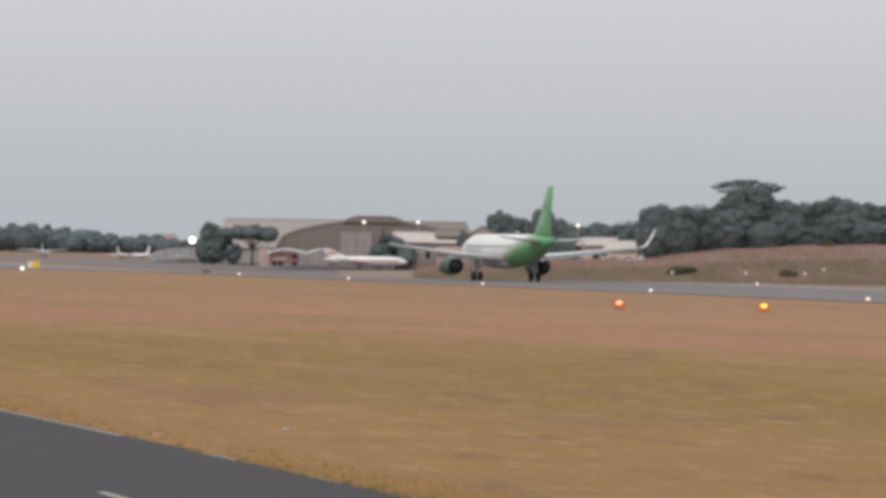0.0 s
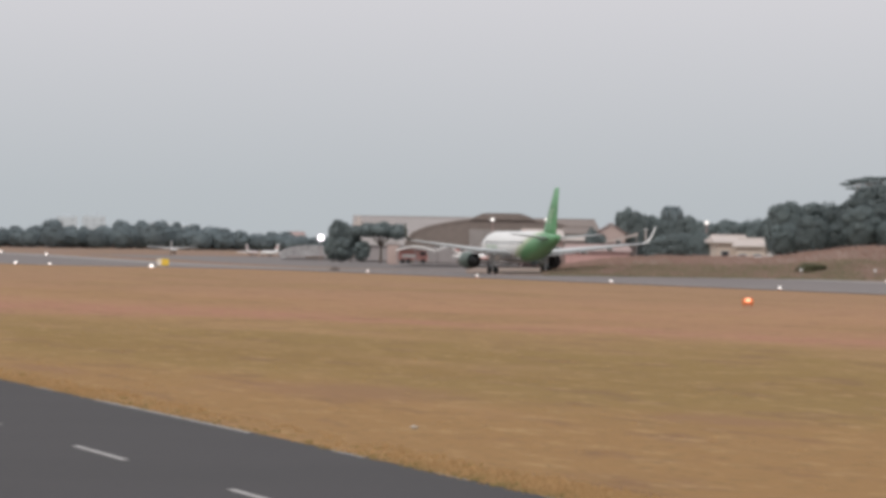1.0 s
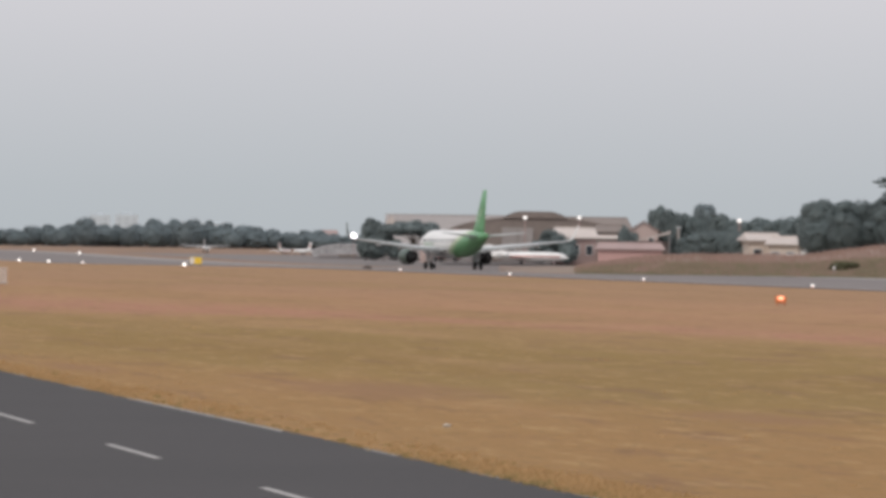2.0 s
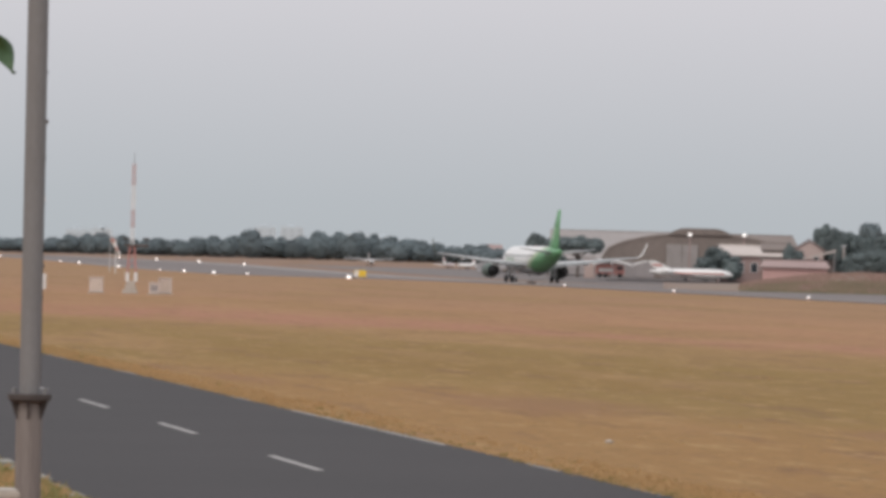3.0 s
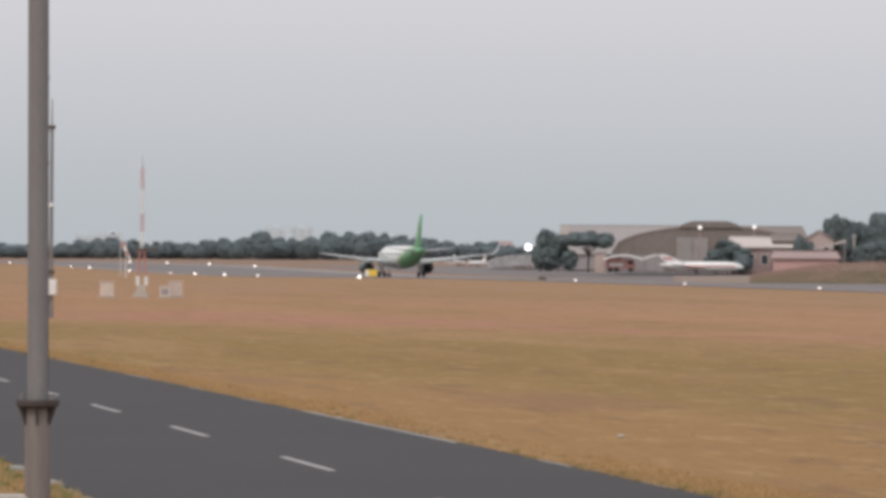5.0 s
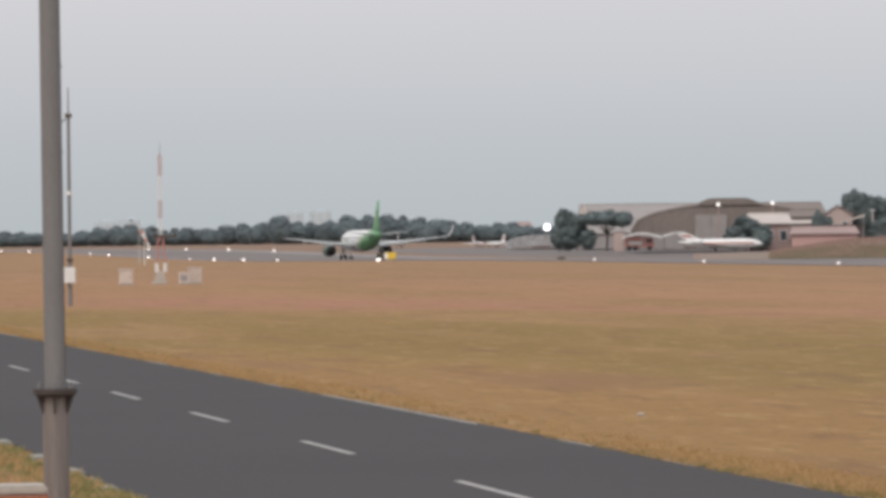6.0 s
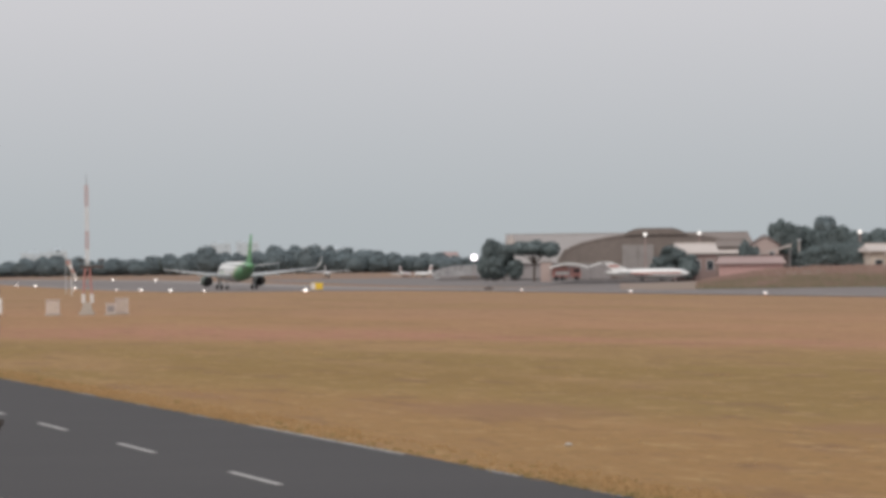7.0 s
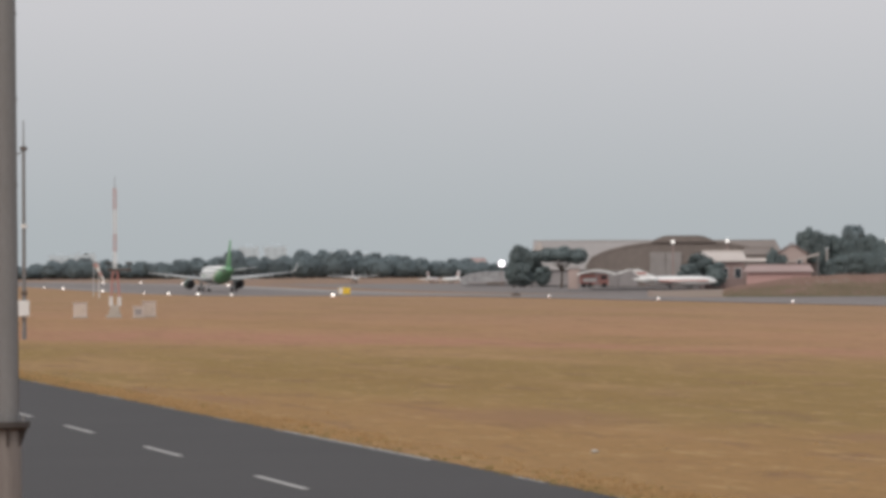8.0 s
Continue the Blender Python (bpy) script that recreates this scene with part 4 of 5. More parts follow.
def build_fire_truck():
    t = thing("fire_truck", "red airport fire truck parked under the open shelter", "fire truck", facing(13.91, 928.5))
    bm = fresh()
    box(bm, -2.9, 1.2, 0, 2.4, 0.7, 2.9, 0.12)
    part("body", bm, M_TRUCK, t)
    bm = fresh()
    prism(bm, [(1.25, 0.6), (3.1, 0.6), (3.15, 1.6), (2.8, 2.7), (1.25, 2.8)], 0.05, 2.35)
    cab = part("cab", bm, M_TRUCK, t)
    bm = fresh()
    box(bm, 1.6, 2.7, -0.02, 0.04, 1.7, 2.4, 0.01)
    part("side_window", bm, M_GLASS, cab)
    bm = fresh()
    box(bm, -2.2, 0.6, -0.03, 0.02, 1.25, 1.95)
    part("white_stripe", bm, M_WHITE, t)
    for x in (-2.0, -0.8, 2.2):
        bm = fresh()
        rod(bm, (x, -0.05, 0.5), (x, 0.4, 0.5), 0.5, 0.5, 16)
        part("wheel", bm, M_BLACK, t)


build_open_shelter(13.95, 926, 8.2, 3.75, 2.85)
build_open_shelter(14.41, 930, 6.4, 3.85, 3.0)
build_fire_truck()
build_hall(13.66, 935, 2.4, 4, 3.9, 4.3, M_ROOF_GREY, M_GABLE, "kiosk", "small pale pink kiosk beside the open shelter", 0, 0, 0.2, 0.2)


# ---- parked aircraft ----
def build_parked_plane(m, label, length, span, r, tail_h, jet=True, stripe=M_RED, high=False):
    """Nose towards +x, standing on its wheels."""
    a = thing("parked_aircraft", label, "airplane", m)
    zc = r + 0.55
    bm = fresh()
    prof = ((0.5, 0.05), (0.47, 0.45), (0.42, 0.75), (0.34, 0.95), (0.22, 1), (-0.1, 1), (-0.25, 0.85), (-0.4, 0.5), (-0.5, 0.2))
    loft(bm, [[(length * u, k * r * math.cos(q), zc + (1 - k) * (-0.2 if u > 0 else 0.35) * r + k * r * math.sin(q)) for q in [j * math.tau / 18 for j in range(18)]] for u, k in prof])
    hull = part("fuselage", smooth(bm), M_WHITE, a)
    bm = fresh()
    box(bm, -length * 0.3, length * 0.4, -r * 0.99 - 0.02, -r * 0.95, zc - 0.12, zc + 0.12)
    part("cheat_line", bm, stripe, hull, "coloured line along the fuselage")
    for s in (-1, 1):
        bm = fresh()
        loft(bm, [[(length * 0.08 - 0.25 * k * length, s * (r * 0.6 + k * span / 2), zc - 0.5 * r + 0.35 * k + dz), (length * (-0.12) - 0.14 * k * length, s * (r * 0.6 + k * span / 2), zc - 0.5 * r + 0.35 * k + dz * 0.3), (length * (-0.12) - 0.14 * k * length, s * (r * 0.6 + k * span / 2), zc - 0.5 * r + 0.35 * k - dz * 0.3)] for k, dz in ((0, 0.18), (1, 0.07))])
        if high:
            bmesh.ops.translate(bm, verts=bm.verts, vec=(0, 0, 1.35 * r))
        part("wing", bm, M_WHITE, a)
        if jet:
            bm = fresh()
            c = Vector((-length * 0.27, s * (r + 0.55), zc + 0.35 * r))
            rod(bm, c + Vector((1.2, 0, 0)), c - Vector((1.2, 0, 0)), 0.42, 0.32, 14)
            part("engine", smooth(bm), M_WHITE, a)
        bm = fresh()
        zt = tail_h - 0.1 if jet else zc + 0.4
        loft(bm, [[(-length * 0.5 - k * 0.4, s * (0.05 + k * span * 0.18), zt + dz), (-length * 0.5 - k * 0.4 - 1.1 + 0.4 * k, s * (0.05 + k * span * 0.18), zt), (-length * 0.5 - k * 0.4 - 0.5, s * (0.05 + k * span * 0.18), zt - dz)] for k, dz in ((0, 0.08), (1, 0.04))])
        part("tailplane", bm, M_WHITE, a)
        bm = fresh()
        rod(bm, (-length * 0.06, s * r * 0.9, 0.25), (-length * 0.06, s * r * 0.8, zc - 0.5 * r), 0.06, 0.07, 8)
        rod(bm, (-length * 0.06, s * r * 0.9 - 0.1, 0.25), (-length * 0.06, s * r * 0.9 + 0.1, 0.25), 0.25, 0.25, 14)
        part("main_gear", bm, M_BLACK, a)
    bm = fresh()
    root, tip = (0.2, 0.21) if jet else (0.28, 0.2), (0.43, 0.12) if jet else (0.42, 0.12)
    loft(bm, [[(-length * u, 0.14, z), (-length * (u + c), 0.03, z), (-length * (u + c), -0.03, z), (-length * u, -0.14, z)] for z, (u, c) in ((zc + 0.6 * r, root), (tail_h, tip))])
    fin = part("tail_fin", bm, M_WHITE, a)
    bm = fresh()
    zm, um = (zc + tail_h) / 2 + 0.3, 0.5 * (root[0] + tip[0]) + 0.03
    loft(bm, [[(-length * (um + du), 0.15, zm + dz), (-length * (um + 0.11 + du), 0.1, zm + dz), (-length * (um + 0.11 + du), -0.1, zm + dz), (-length * (um + du), -0.15, zm + dz)] for du, dz in ((-0.02, -0.2), (0.02, 0.2))])
    part("fin_band", bm, stripe, fin, "coloured band on the tail fin")
    bm = fresh()
    rod(bm, (length * 0.36, 0, 0.2), (length * 0.36, 0, zc - 0.6 * r), 0.05, 0.05, 8)
    rod(bm, (length * 0.36, -0.08, 0.2), (length * 0.36, 0.08, 0.2), 0.2, 0.2, 12)
    part("nose_gear", bm, M_BLACK, a)


build_parked_plane(facing(14.95, 893) @ pose(0, 0, 0, 0, 0, -6), "white business jet with a high swept tail parked on the apron", 16.8, 13, 0.92, 3.8)
build_parked_plane(facing(10.85, 1300) @ pose(0, 0, 0, 0, 0, 84), "white high-winged propeller plane parked far across the field", 11, 14, 0.75, 4.0, False, M_HULL_GREY, True)
build_parked_plane(facing(11.86, 1290) @ pose(0, 0, 0, 0, 0, 64), "small white parked plane with a red line", 8, 8, 0.5, 3.4, False)
build_parked_plane(facing(12.08, 1270) @ pose(0, 0, 0, 0, 0, 130), "small white plane parked near the grey shelter", 8, 8, 0.55, 3.6, False)
build_parked_plane(facing(12.45, 1215, 0) @ pose(0, 0, 0, 0, 0, 178), "white twin-engined plane beside the grey shelter", 9, 9, 0.55, 2.9, True, M_HULL_GREY)
build_parked_plane(facing(18.24, 741, bank_z(18.24, 741)) @ pose(0, 0, 0, 0, 0, 165), "white plane with a tall swept tail behind the bank", 9, 9, 0.36, 3.1, False, M_HULL_GREY)


# ---- masts and lamps ----
def build_floodlight(az, d, z, r, label, thick=0.2):
    f = thing("floodlight_mast", label, "floodlight", facing(az, d), "floodlight masts of the apron")
    bm = fresh()
    rod(bm, (0, 0.4, -0.1), (0, 0.4, z), thick, thick * 0.7, 12)
    part("mast", bm, M_ROOF_PINK, f)
    bm = fresh()
    box(bm, -r * 1.1, r * 1.1, -0.1, 0.3, z - r, z + r, 0.05)
    head = part("lamp_head", bm, M_HULL_GREY, f)
    bm = fresh()
    rod(bm, (0, -0.14, z), (0, -0.22, z), r, r * 0.85, 18)
    part("lamp_glass", bm, M_FLOOD if r > 0.5 else M_LAMP_DIM, head, "bright lit floodlight glass")


build_floodlight(14.925, 950, 9.5, 0.37, "pale apron mast with a lit white floodlight")
build_floodlight(15.617, 950, 9.65, 0.37, "pale apron mast with a lit white floodlight")
build_floodlight(17.66, 790, 8.5, 0.34, "pale apron mast with a lit floodlight before the trees")
build_floodlight(12.737, 970, 5.13, 0.68, "very bright floodlight above the grey shelter", 0.08)


def build_plain_mast(az, d, z):
    p = thing("plain_mast", "slim pale mast beside the sheds", "mast", facing(az, d))
    bm = fresh()
    rod(bm, (0, 0, 0), (0, 0, z), 0.2, 0.14, 10)
    part("shaft", bm, M_ROOF_PALE, p)
    bm = fresh()
    box(bm, -0.5, 0.5, -0.2, 0.2, z - 0.1, z + 0.15, 0.03)
    part("crosshead", bm, M_HULL_GREY, p)


build_plain_mast(16.885, 900, 7.7)


def build_street_lamp(az, d, z):
    p = thing("street_lamp", "thin dark street lamp with one arm", "street lamp", facing(az, d))
    bm = fresh()
    rod(bm, (0, 0, -0.1), (0, 0, z - 0.4), 0.055, 0.045, 10)
    rod(bm, (0, 0, z - 0.4), (-0.35, 0, z - 0.05), 0.05, 0.04, 8)
    rod(bm, (-0.35, 0, z - 0.05), (-0.95, 0, z), 0.04, 0.035, 8)
    part("post", bm, M_HULL_GREY, p)
    bm = fresh()
    box(bm, -1.5, -0.85, -0.16, 0.16, z - 0.1, z + 0.14, 0.05)
    part("lamp_head", bm, M_DARKMETAL, p, "dark lamp head")


build_street_lamp(7.53, 700, 6.5)


def build_marker_post(az, d, z):
    """A slim post with a pale reflector head on the slope of the bank."""
    foot = bank_z(az, d)
    p = thing("marker_post", "short white marker post on the bank", "marker post", facing(az, d, foot), "marker posts on the bank")
    bm = fresh()
    rod(bm, (0, 0, -0.2), (0, 0, z - foot - 0.15), 0.06, 0.05, 8)
    part("stake", bm, M_WALL_GREY, p)
    bm = fresh()
    box(bm, -0.16, 0.16, -0.1, 0.1, z - foot - 0.18, z - foot + 0.2, 0.03)
    part("reflector", bm, M_WHITE, p, "pale reflector head")


for az, d, z in ((18.87, 602, 1.25), (19.81, 602, 1.35), (20.56, 602, 1.45), (20.80, 604, 2.0)):
    build_marker_post(az, d, z)


def build_edge_light(x, y, size, lamp, name="runway_edge_light", label="lit white runway edge light on a short stem", group="runway edge lights"):
    e = thing(name, label, "runway light", pose(x, y, ground_z(x, y)), group)
    bm = fresh()
    rod(bm, (0, 0, -0.05), (0, 0, 0.16), 0.06, 0.05, 8)
    rod(bm, (0, 0, -0.05), (0, 0, 0.06), 0.18, 0.16, 10)
    part("stem", bm, M_ORANGE, e)
    bm = fresh()
    loft(bm, [[(r * size * math.cos(k * math.tau / 12), r * size * math.sin(k * math.tau / 12), 0.12 + z * size) for k in range(12)] for z, r in ((0, 0.75), (0.4, 1.0), (1.0, 0.85), (1.4, 0.3))])
    part("lens", smooth(bm), lamp, e)


for k in range(-1, 5):
    build_edge_light(139.0, 355.3 + 57.7 * k, 0.165, M_LAMP_DIM)
    build_edge_light(191.5, 412 + 57.7 * k, 0.165, M_LAMP_DIM)
for y, s in ((847, 0.36), (889, 0.5), (929, 0.5), (965, 0.3), (1032, 0.5), (1106, 0.5), (1144, 0.36), (1225, 0.5), (1290, 0.5), (1370, 0.5)):
    build_edge_light(138.5, y, s * 0.54, M_LAMP)
for y in (1180, 1260, 1345, 1430):
    build_edge_light(192, y, 0.3, M_LAMP)


def build_slope_light(az, d, lamp, label):
    u = thing("slope_indicator_light", label, "runway light", facing(az, d), "slope indicator lights")
    bm = fresh()
    box(bm, -0.36, 0.36, -0.5, 0.5, 0.2, 0.66, 0.05)
    part("housing", bm, M_ORANGE, u)
    for x in (-0.25, 0.25):
        bm = fresh()
        rod(bm, (x, 0, -0.05), (x, 0, 0.22), 0.03, 0.03, 8)
        part("leg", bm, M_ORANGE, u)
    bm = fresh()
    loft(bm, [[(0.21 * k * math.cos(a), y, 0.52 + 0.12 * k * math.sin(a)) for a in [j * math.tau / 16 for j in range(16)]] for y, k in ((-0.49, 1.0), (-0.56, 0.92))])
    part("lens", bm, lamp, u)


build_slope_light(18.2, 297, M_LAMP_PINK, "orange light unit with a reddish lit lens in the grass")
build_slope_light(20.047, 292, M_LAMP_AMBER, "orange light unit with an amber lit lens in the grass")


def build_sign():
    s = thing("runway_sign", "yellow airfield sign box standing in the grass", "airfield sign", facing(10.72, 668))
    bm = fresh()
    box(bm, -0.8, 0.95, -0.15, 0.15, 0.25, 1.25, 0.04)
    part("panel", bm, M_YELLOW, s)
    bm = fresh()
    box(bm, -0.76, -0.2, -0.17, -0.152, 0.3, 1.2)
    part("white_field", bm, M_WHITE, s, "white end field of the sign")
    for x in (-0.6, 0.75):
        bm = fresh()
        rod(bm, (x, 0, -0.05), (x, 0, 0.3), 0.05, 0.05, 8)
        part("leg", bm, M_RUST, s)


build_sign()
build_edge_light(*polar(10.58, 664), 0.28, M_LAMP)


def build_edge_hump():
    """A dark low cover at the runway's edge."""
    c = thing("drain_cover", "dark low drain cover at the runway edge", "drain cover", facing(12.92, 668, ground_z(148, 650)))
    bm = fresh()
    box(bm, -0.7, 0.7, -0.5, 0.5, -0.05, 0.32, 0.1)
    part("body", bm, M_RUST, c)
    bm = fresh()
    box(bm, -0.25, 0.25, -0.3, 0.3, 0.32, 0.42, 0.04)
    part("grip", bm, M_BLACK, c)


build_edge_hump()


# ---- the red and white antenna mast with its cabinets ----
def build_antenna_mast():
    a = thing("antenna_mast", "red and white lattice antenna mast on a white plinth", "antenna mast", facing(7.81, 369))
    bm = fresh()
    box(bm, -0.75, 0.55, -0.6, 0.6, -0.05, 0.25, 0.04)
    prism(bm, [(-0.6, 0.25), (0.45, 0.25), (0.25, 1.05), (-0.35, 1.05)], -0.45, 0.45)
    part("plinth", bm, M_CONCRETE, a, "pale concrete plinth")
    for sx in (-1, 1):
        for sy in (-1, 1):
            bm = fresh()
            rod(bm, (sx * 0.34, sy * 0.34, 1.0), (sx * 0.34, sy * 0.34, 1.75), 0.15, 0.14, 8)
            leg = part("leg_foot", bm, M_WHITE, a)
            bm = fresh()
            rod(bm, (sx * 0.34, sy * 0.34, 1.75), (sx * 0.18, sy * 0.18, 4.0), 0.075, 0.07, 8)
            part("leg", bm, M_LEG_RED, leg, "red lattice leg")
    z0 = 4.0
    for z1, mat in ((5.4, M_WHITE), (6.88, M_HAZED_RED), (8.88, M_WHITE), (10.64, M_HAZED_RED)):
        bm = fresh()
        c = [(-0.12, -0.12), (0.12, -0.12), (0.12, 0.12), (-0.12, 0.12)]
        for k in range(4):
            rod(bm, (*c[k], z0), (*c[k], z1), 0.034, 0.034, 6)
        n = int((z1 - z0) / 0.37)
        for j in range(n):
            for k in range(4):
                p, q = c[k], c[(k + 1) % 4]
                za, zb = z0 + (z1 - z0) * j / n, z0 + (z1 - z0) * (j + 1) / n
                rod(bm, (*p, za), (*q, zb), 0.018, 0.018, 5)
                rod(bm, (*p, zb), (*q, zb), 0.02, 0.02, 5)
        part("lattice_section", bm, mat, a, "red section" if mat is M_HAZED_RED else "white section")
        z0 = z1
    bm = fresh()
    rod(bm, (0, 0, 10.6), (0, 0, 11.6), 0.03, 0.015, 6)
    part("lightning_rod", bm, M_STEEL, a)
    bm = fresh()
    box(bm, -0.6, 1.35, -0.35, 0.35, 3.86, 4.04, 0.02)
    deck = part("platform", bm, M_RUST, a)
    for x in (-0.5, 1.15):
        bm = fresh()
        rod(bm, (x, 0, 4.0), (x, 0, 4.45), 0.05, 0.05, 6)
        box(bm, x - 0.3, x + 0.3, -0.2, 0.2, 4.4, 4.6, 0.04)
        part("aerial_box", bm, M_DARKMETAL, deck)
    bm = fresh()
    for z in (2.2, 2.9, 3.5):
        for s in (-1, 1):
            w = 0.34 - 0.07 * (z - 1.75)
            rod(bm, (-w, s * w, z), (w, s * w, z + 0.5), 0.03, 0.03, 5)
            rod(bm, (s * w, -w, z), (s * w, w, z + 0.5), 0.03, 0.03, 5)
    part("bracing", bm, M_LEG_RED, a)


def build_cabinet(az, d, w, h, dp, label, hatch):
    c = thing("equipment_cabinet", label, "cabinet", facing(az, d), "cabinets by the antenna mast")
    bm = fresh()
    box(bm, -w / 2, w / 2, 0, dp, 0.1, h, 0.04)
    body = part("body", bm, M_CABINET, c)
    bm = fresh()
    box(bm, -w / 2 - 0.06, w / 2 + 0.06, -0.06, dp + 0.06, h, h + 0.08, 0.02)
    part("lid", bm, M_CABINET, c)
    bm = fresh()
    box(bm, -w / 2 - 0.1, w / 2 + 0.1, -0.1, dp + 0.1, -0.05, 0.12, 0.02)
    part("base", bm, M_CONCRETE, c)
    bm = fresh()
    box(bm, -w * 0.36, w * 0.36, -0.025, 0.005, 0.25, h - 0.15, 0.01)
    door = part("door", bm, M_WALL_CREAM if not hatch else M_WALL_GREY, body)
    bm = fresh()
    rod(bm, (w * 0.28, -0.04, h * 0.5), (w * 0.28, -0.04, h * 0.62), 0.02, 0.02, 6)
    part("handle", bm, M_RUST, door)


build_antenna_mast()
build_cabinet(7.365, 369, 1.12, 1.2, 1.0, "pale grey equipment cabinet beside the antenna mast", False)
build_cabinet(8.24, 372, 1.1, 1.25, 1.0, "pale equipment cabinet behind a smaller one", False)
build_cabinet(8.1, 367, 0.8, 0.9, 0.7, "small white cabinet with a dark opening", True)


def build_slim_pole():
    p = thing("slim_pole", "slim dark steel pole with a white box in the field", "pole", facing(6.66, 255))
    bm = fresh()
    rod(bm, (0, 0, -0.1), (0, 0, 2.6), 0.13, 0.12, 12)
    rod(bm, (0, 0, 2.6), (0, 0, 10.9), 0.11, 0.09, 12)
    rod(bm, (0, 0, 10.9), (0, 0, 12.4), 0.045, 0.03, 8)
    part("shaft", bm, M_STEEL, p)
    for z, r in ((10.8, 0.2), (6.4, 0.17), (2.6, 0.18)):
        bm = fresh()
        rod(bm, (0, 0, z - 0.1), (0, 0, z + 0.12), r, r, 12)
        part("clamp", bm, M_WHITE if z < 7 and z > 5 else M_RUST, p)
    bm = fresh()
    rod(bm, (-0.15, 0, 10.6), (-0.45, 0, 10.45), 0.05, 0.05, 8)
    part("bracket", bm, M_STEEL, p)
    bm = fresh()
    box(bm, -0.38, 0.3, -0.42, -0.12, 1.3, 2.2, 0.04)
    part("switch_box", bm, M_WHITE, p, "white switch box")


build_slim_pole()


def build_windsock():
    w = thing("windsock", "red and white windsock drooping on a thin post", "windsock", facing(7.6, 640))
    bm = fresh()
    rod(bm, (0, 0, 0), (0, 0, 5.2), 0.07, 0.05, 8)
    part("post", bm, M_WHITE, w)
    for k in range(4):
        bm = fresh()
        r0, r1 = 0.3 - 0.04 * k, 0.26 - 0.04 * k
        rod(bm, (-0.3 + 0.32 * k - 0.3, 0, 5.0 - 0.62 * k), (-0.3 + 0.32 * (k + 1) - 0.3, 0, 5.0 - 0.62 * (k + 1)), r0, r1, 12)
        part("sleeve_ring", bm, M_WHITE if k % 2 else M_HAZED_RED, w)


build_windsock()


# ---- pale blocks of the town beyond the trees ----
def build_far_building(az, d, w, h):
    b = thing("apartment_block", "pale hazy apartment block beyond the trees", "building", facing(az, d), "far town blocks")
    bm = fresh()
    box(bm, -w / 2, w / 2, 0, 16, -0.5, h)
    part("wall", bm, M_FAR_WALL, b)
    bm = fresh()
    box(bm, -w / 2 + 0.2, w / 2 - 0.2, 0.2, 15.8, h, h + 0.8)
    box(bm, -w / 5, w / 6, 4, 10, h + 1, h + 3)
    part("roof", bm, M_FAR_WALL, b)
    cols, rows = max(2, int(w / 6)), max(2, int(h / 4))
    me = None
    for i in range(cols):
        for j in range(rows):
            if me is None:
                bm = fresh()
                box(bm, -0.9, 0.9, -0.12, 0.05, -0.8, 0.8)
                me = mesh_of("window", bm, M_FAR_PANE)
            ob = new("window", me)
            ob.parent = b
            ob.matrix_basis = pose(-w / 2 + w * (i + 0.5) / cols, 0, 2.5 + (h - 3) * (j + 0.5) / rows)


for az, w, h in ((7.12, 20, 15.5), (7.42, 16, 17), (9.5, 16, 21.5), (9.84, 18, 22), (10.65, 20, 17.5), (11.0, 14, 16)):
    build_far_building(az, 3500, w, h)


# ---- near the eye: lamp post, wall, verge ----
POST_X, POST_Y = 42.0 * math.sin(radians(6.57)), 42.0 * math.cos(radians(6.57))


def build_lamp_post():
    p = thing("steel_post", "galvanised steel post with a rusty collar at its joint", "post", pose(POST_X, POST_Y, 0, 0, -0.25, 0))
    bm = fresh()
    loft(bm, [[(r * math.cos(k * math.tau / 32), r * math.sin(k * math.tau / 32), z) for k in range(32)] for z, r in ((2.38, 0.096), (2.385, 0.096), (4.5, 0.095), (7, 0.093), (9.49, 0.091), (9.5, 0.091))])
    part("upper_tube", smooth(bm), M_STEEL, p)
    bm = fresh()
    loft(bm, [[(r * math.cos(k * math.tau / 32), r * math.sin(k * math.tau / 32), z) for k in range(32)] for z, r in ((-0.2, 0.124), (-0.19, 0.124), (1.0, 0.123), (2.36, 0.121), (2.365, 0.121))])
    part("lower_tube", smooth(bm), M_STEEL_OLD, p, "brown-stained lower tube")
    bm = fresh()
    rod(bm, (0, 0, 2.385), (0, 0, 2.435), 0.205, 0.205, 28)
    rod(bm, (0, 0, 2.36), (0, 0, 2.385), 0.17, 0.2, 28)
    collar = part("collar", bm, M_COLLAR, p, "blackened rusty flange collar")
    for k in range(6):
        a = math.radians(20 + 60 * k)
        c, s = math.cos(a), math.sin(a)
        bm = fresh()
        loft(bm, [[(c * 0.125 - s * o, s * 0.125 + c * o, 2.36), (c * 0.19 - s * o, s * 0.19 + c * o, 2.36), (c * 0.127 - s * o, s * 0.127 + c * o, 2.2)] for o in (-0.008, 0.008)])
        part("gusset", bm, M_COLLAR, collar)
        bm = fresh()
        rod(bm, (c * 0.165, s * 0.165, 2.435), (c * 0.165, s * 0.165, 2.49), 0.016, 0.016, 6)
        part("bolt", bm, M_STEEL, collar)
    bm = fresh()
    rod(bm, (0.099, 0.02, 2.5), (0.095, 0.02, 7.5), 0.006, 0.006, 6)
    for z in (3.3, 4.6, 5.4, 6.2):
        rod(bm, (0.08, 0.02, z), (0.104, 0.02, z + 0.05), 0.012, 0.012, 6)
    part("cable", bm, M_RUST, p)


build_lamp_post()


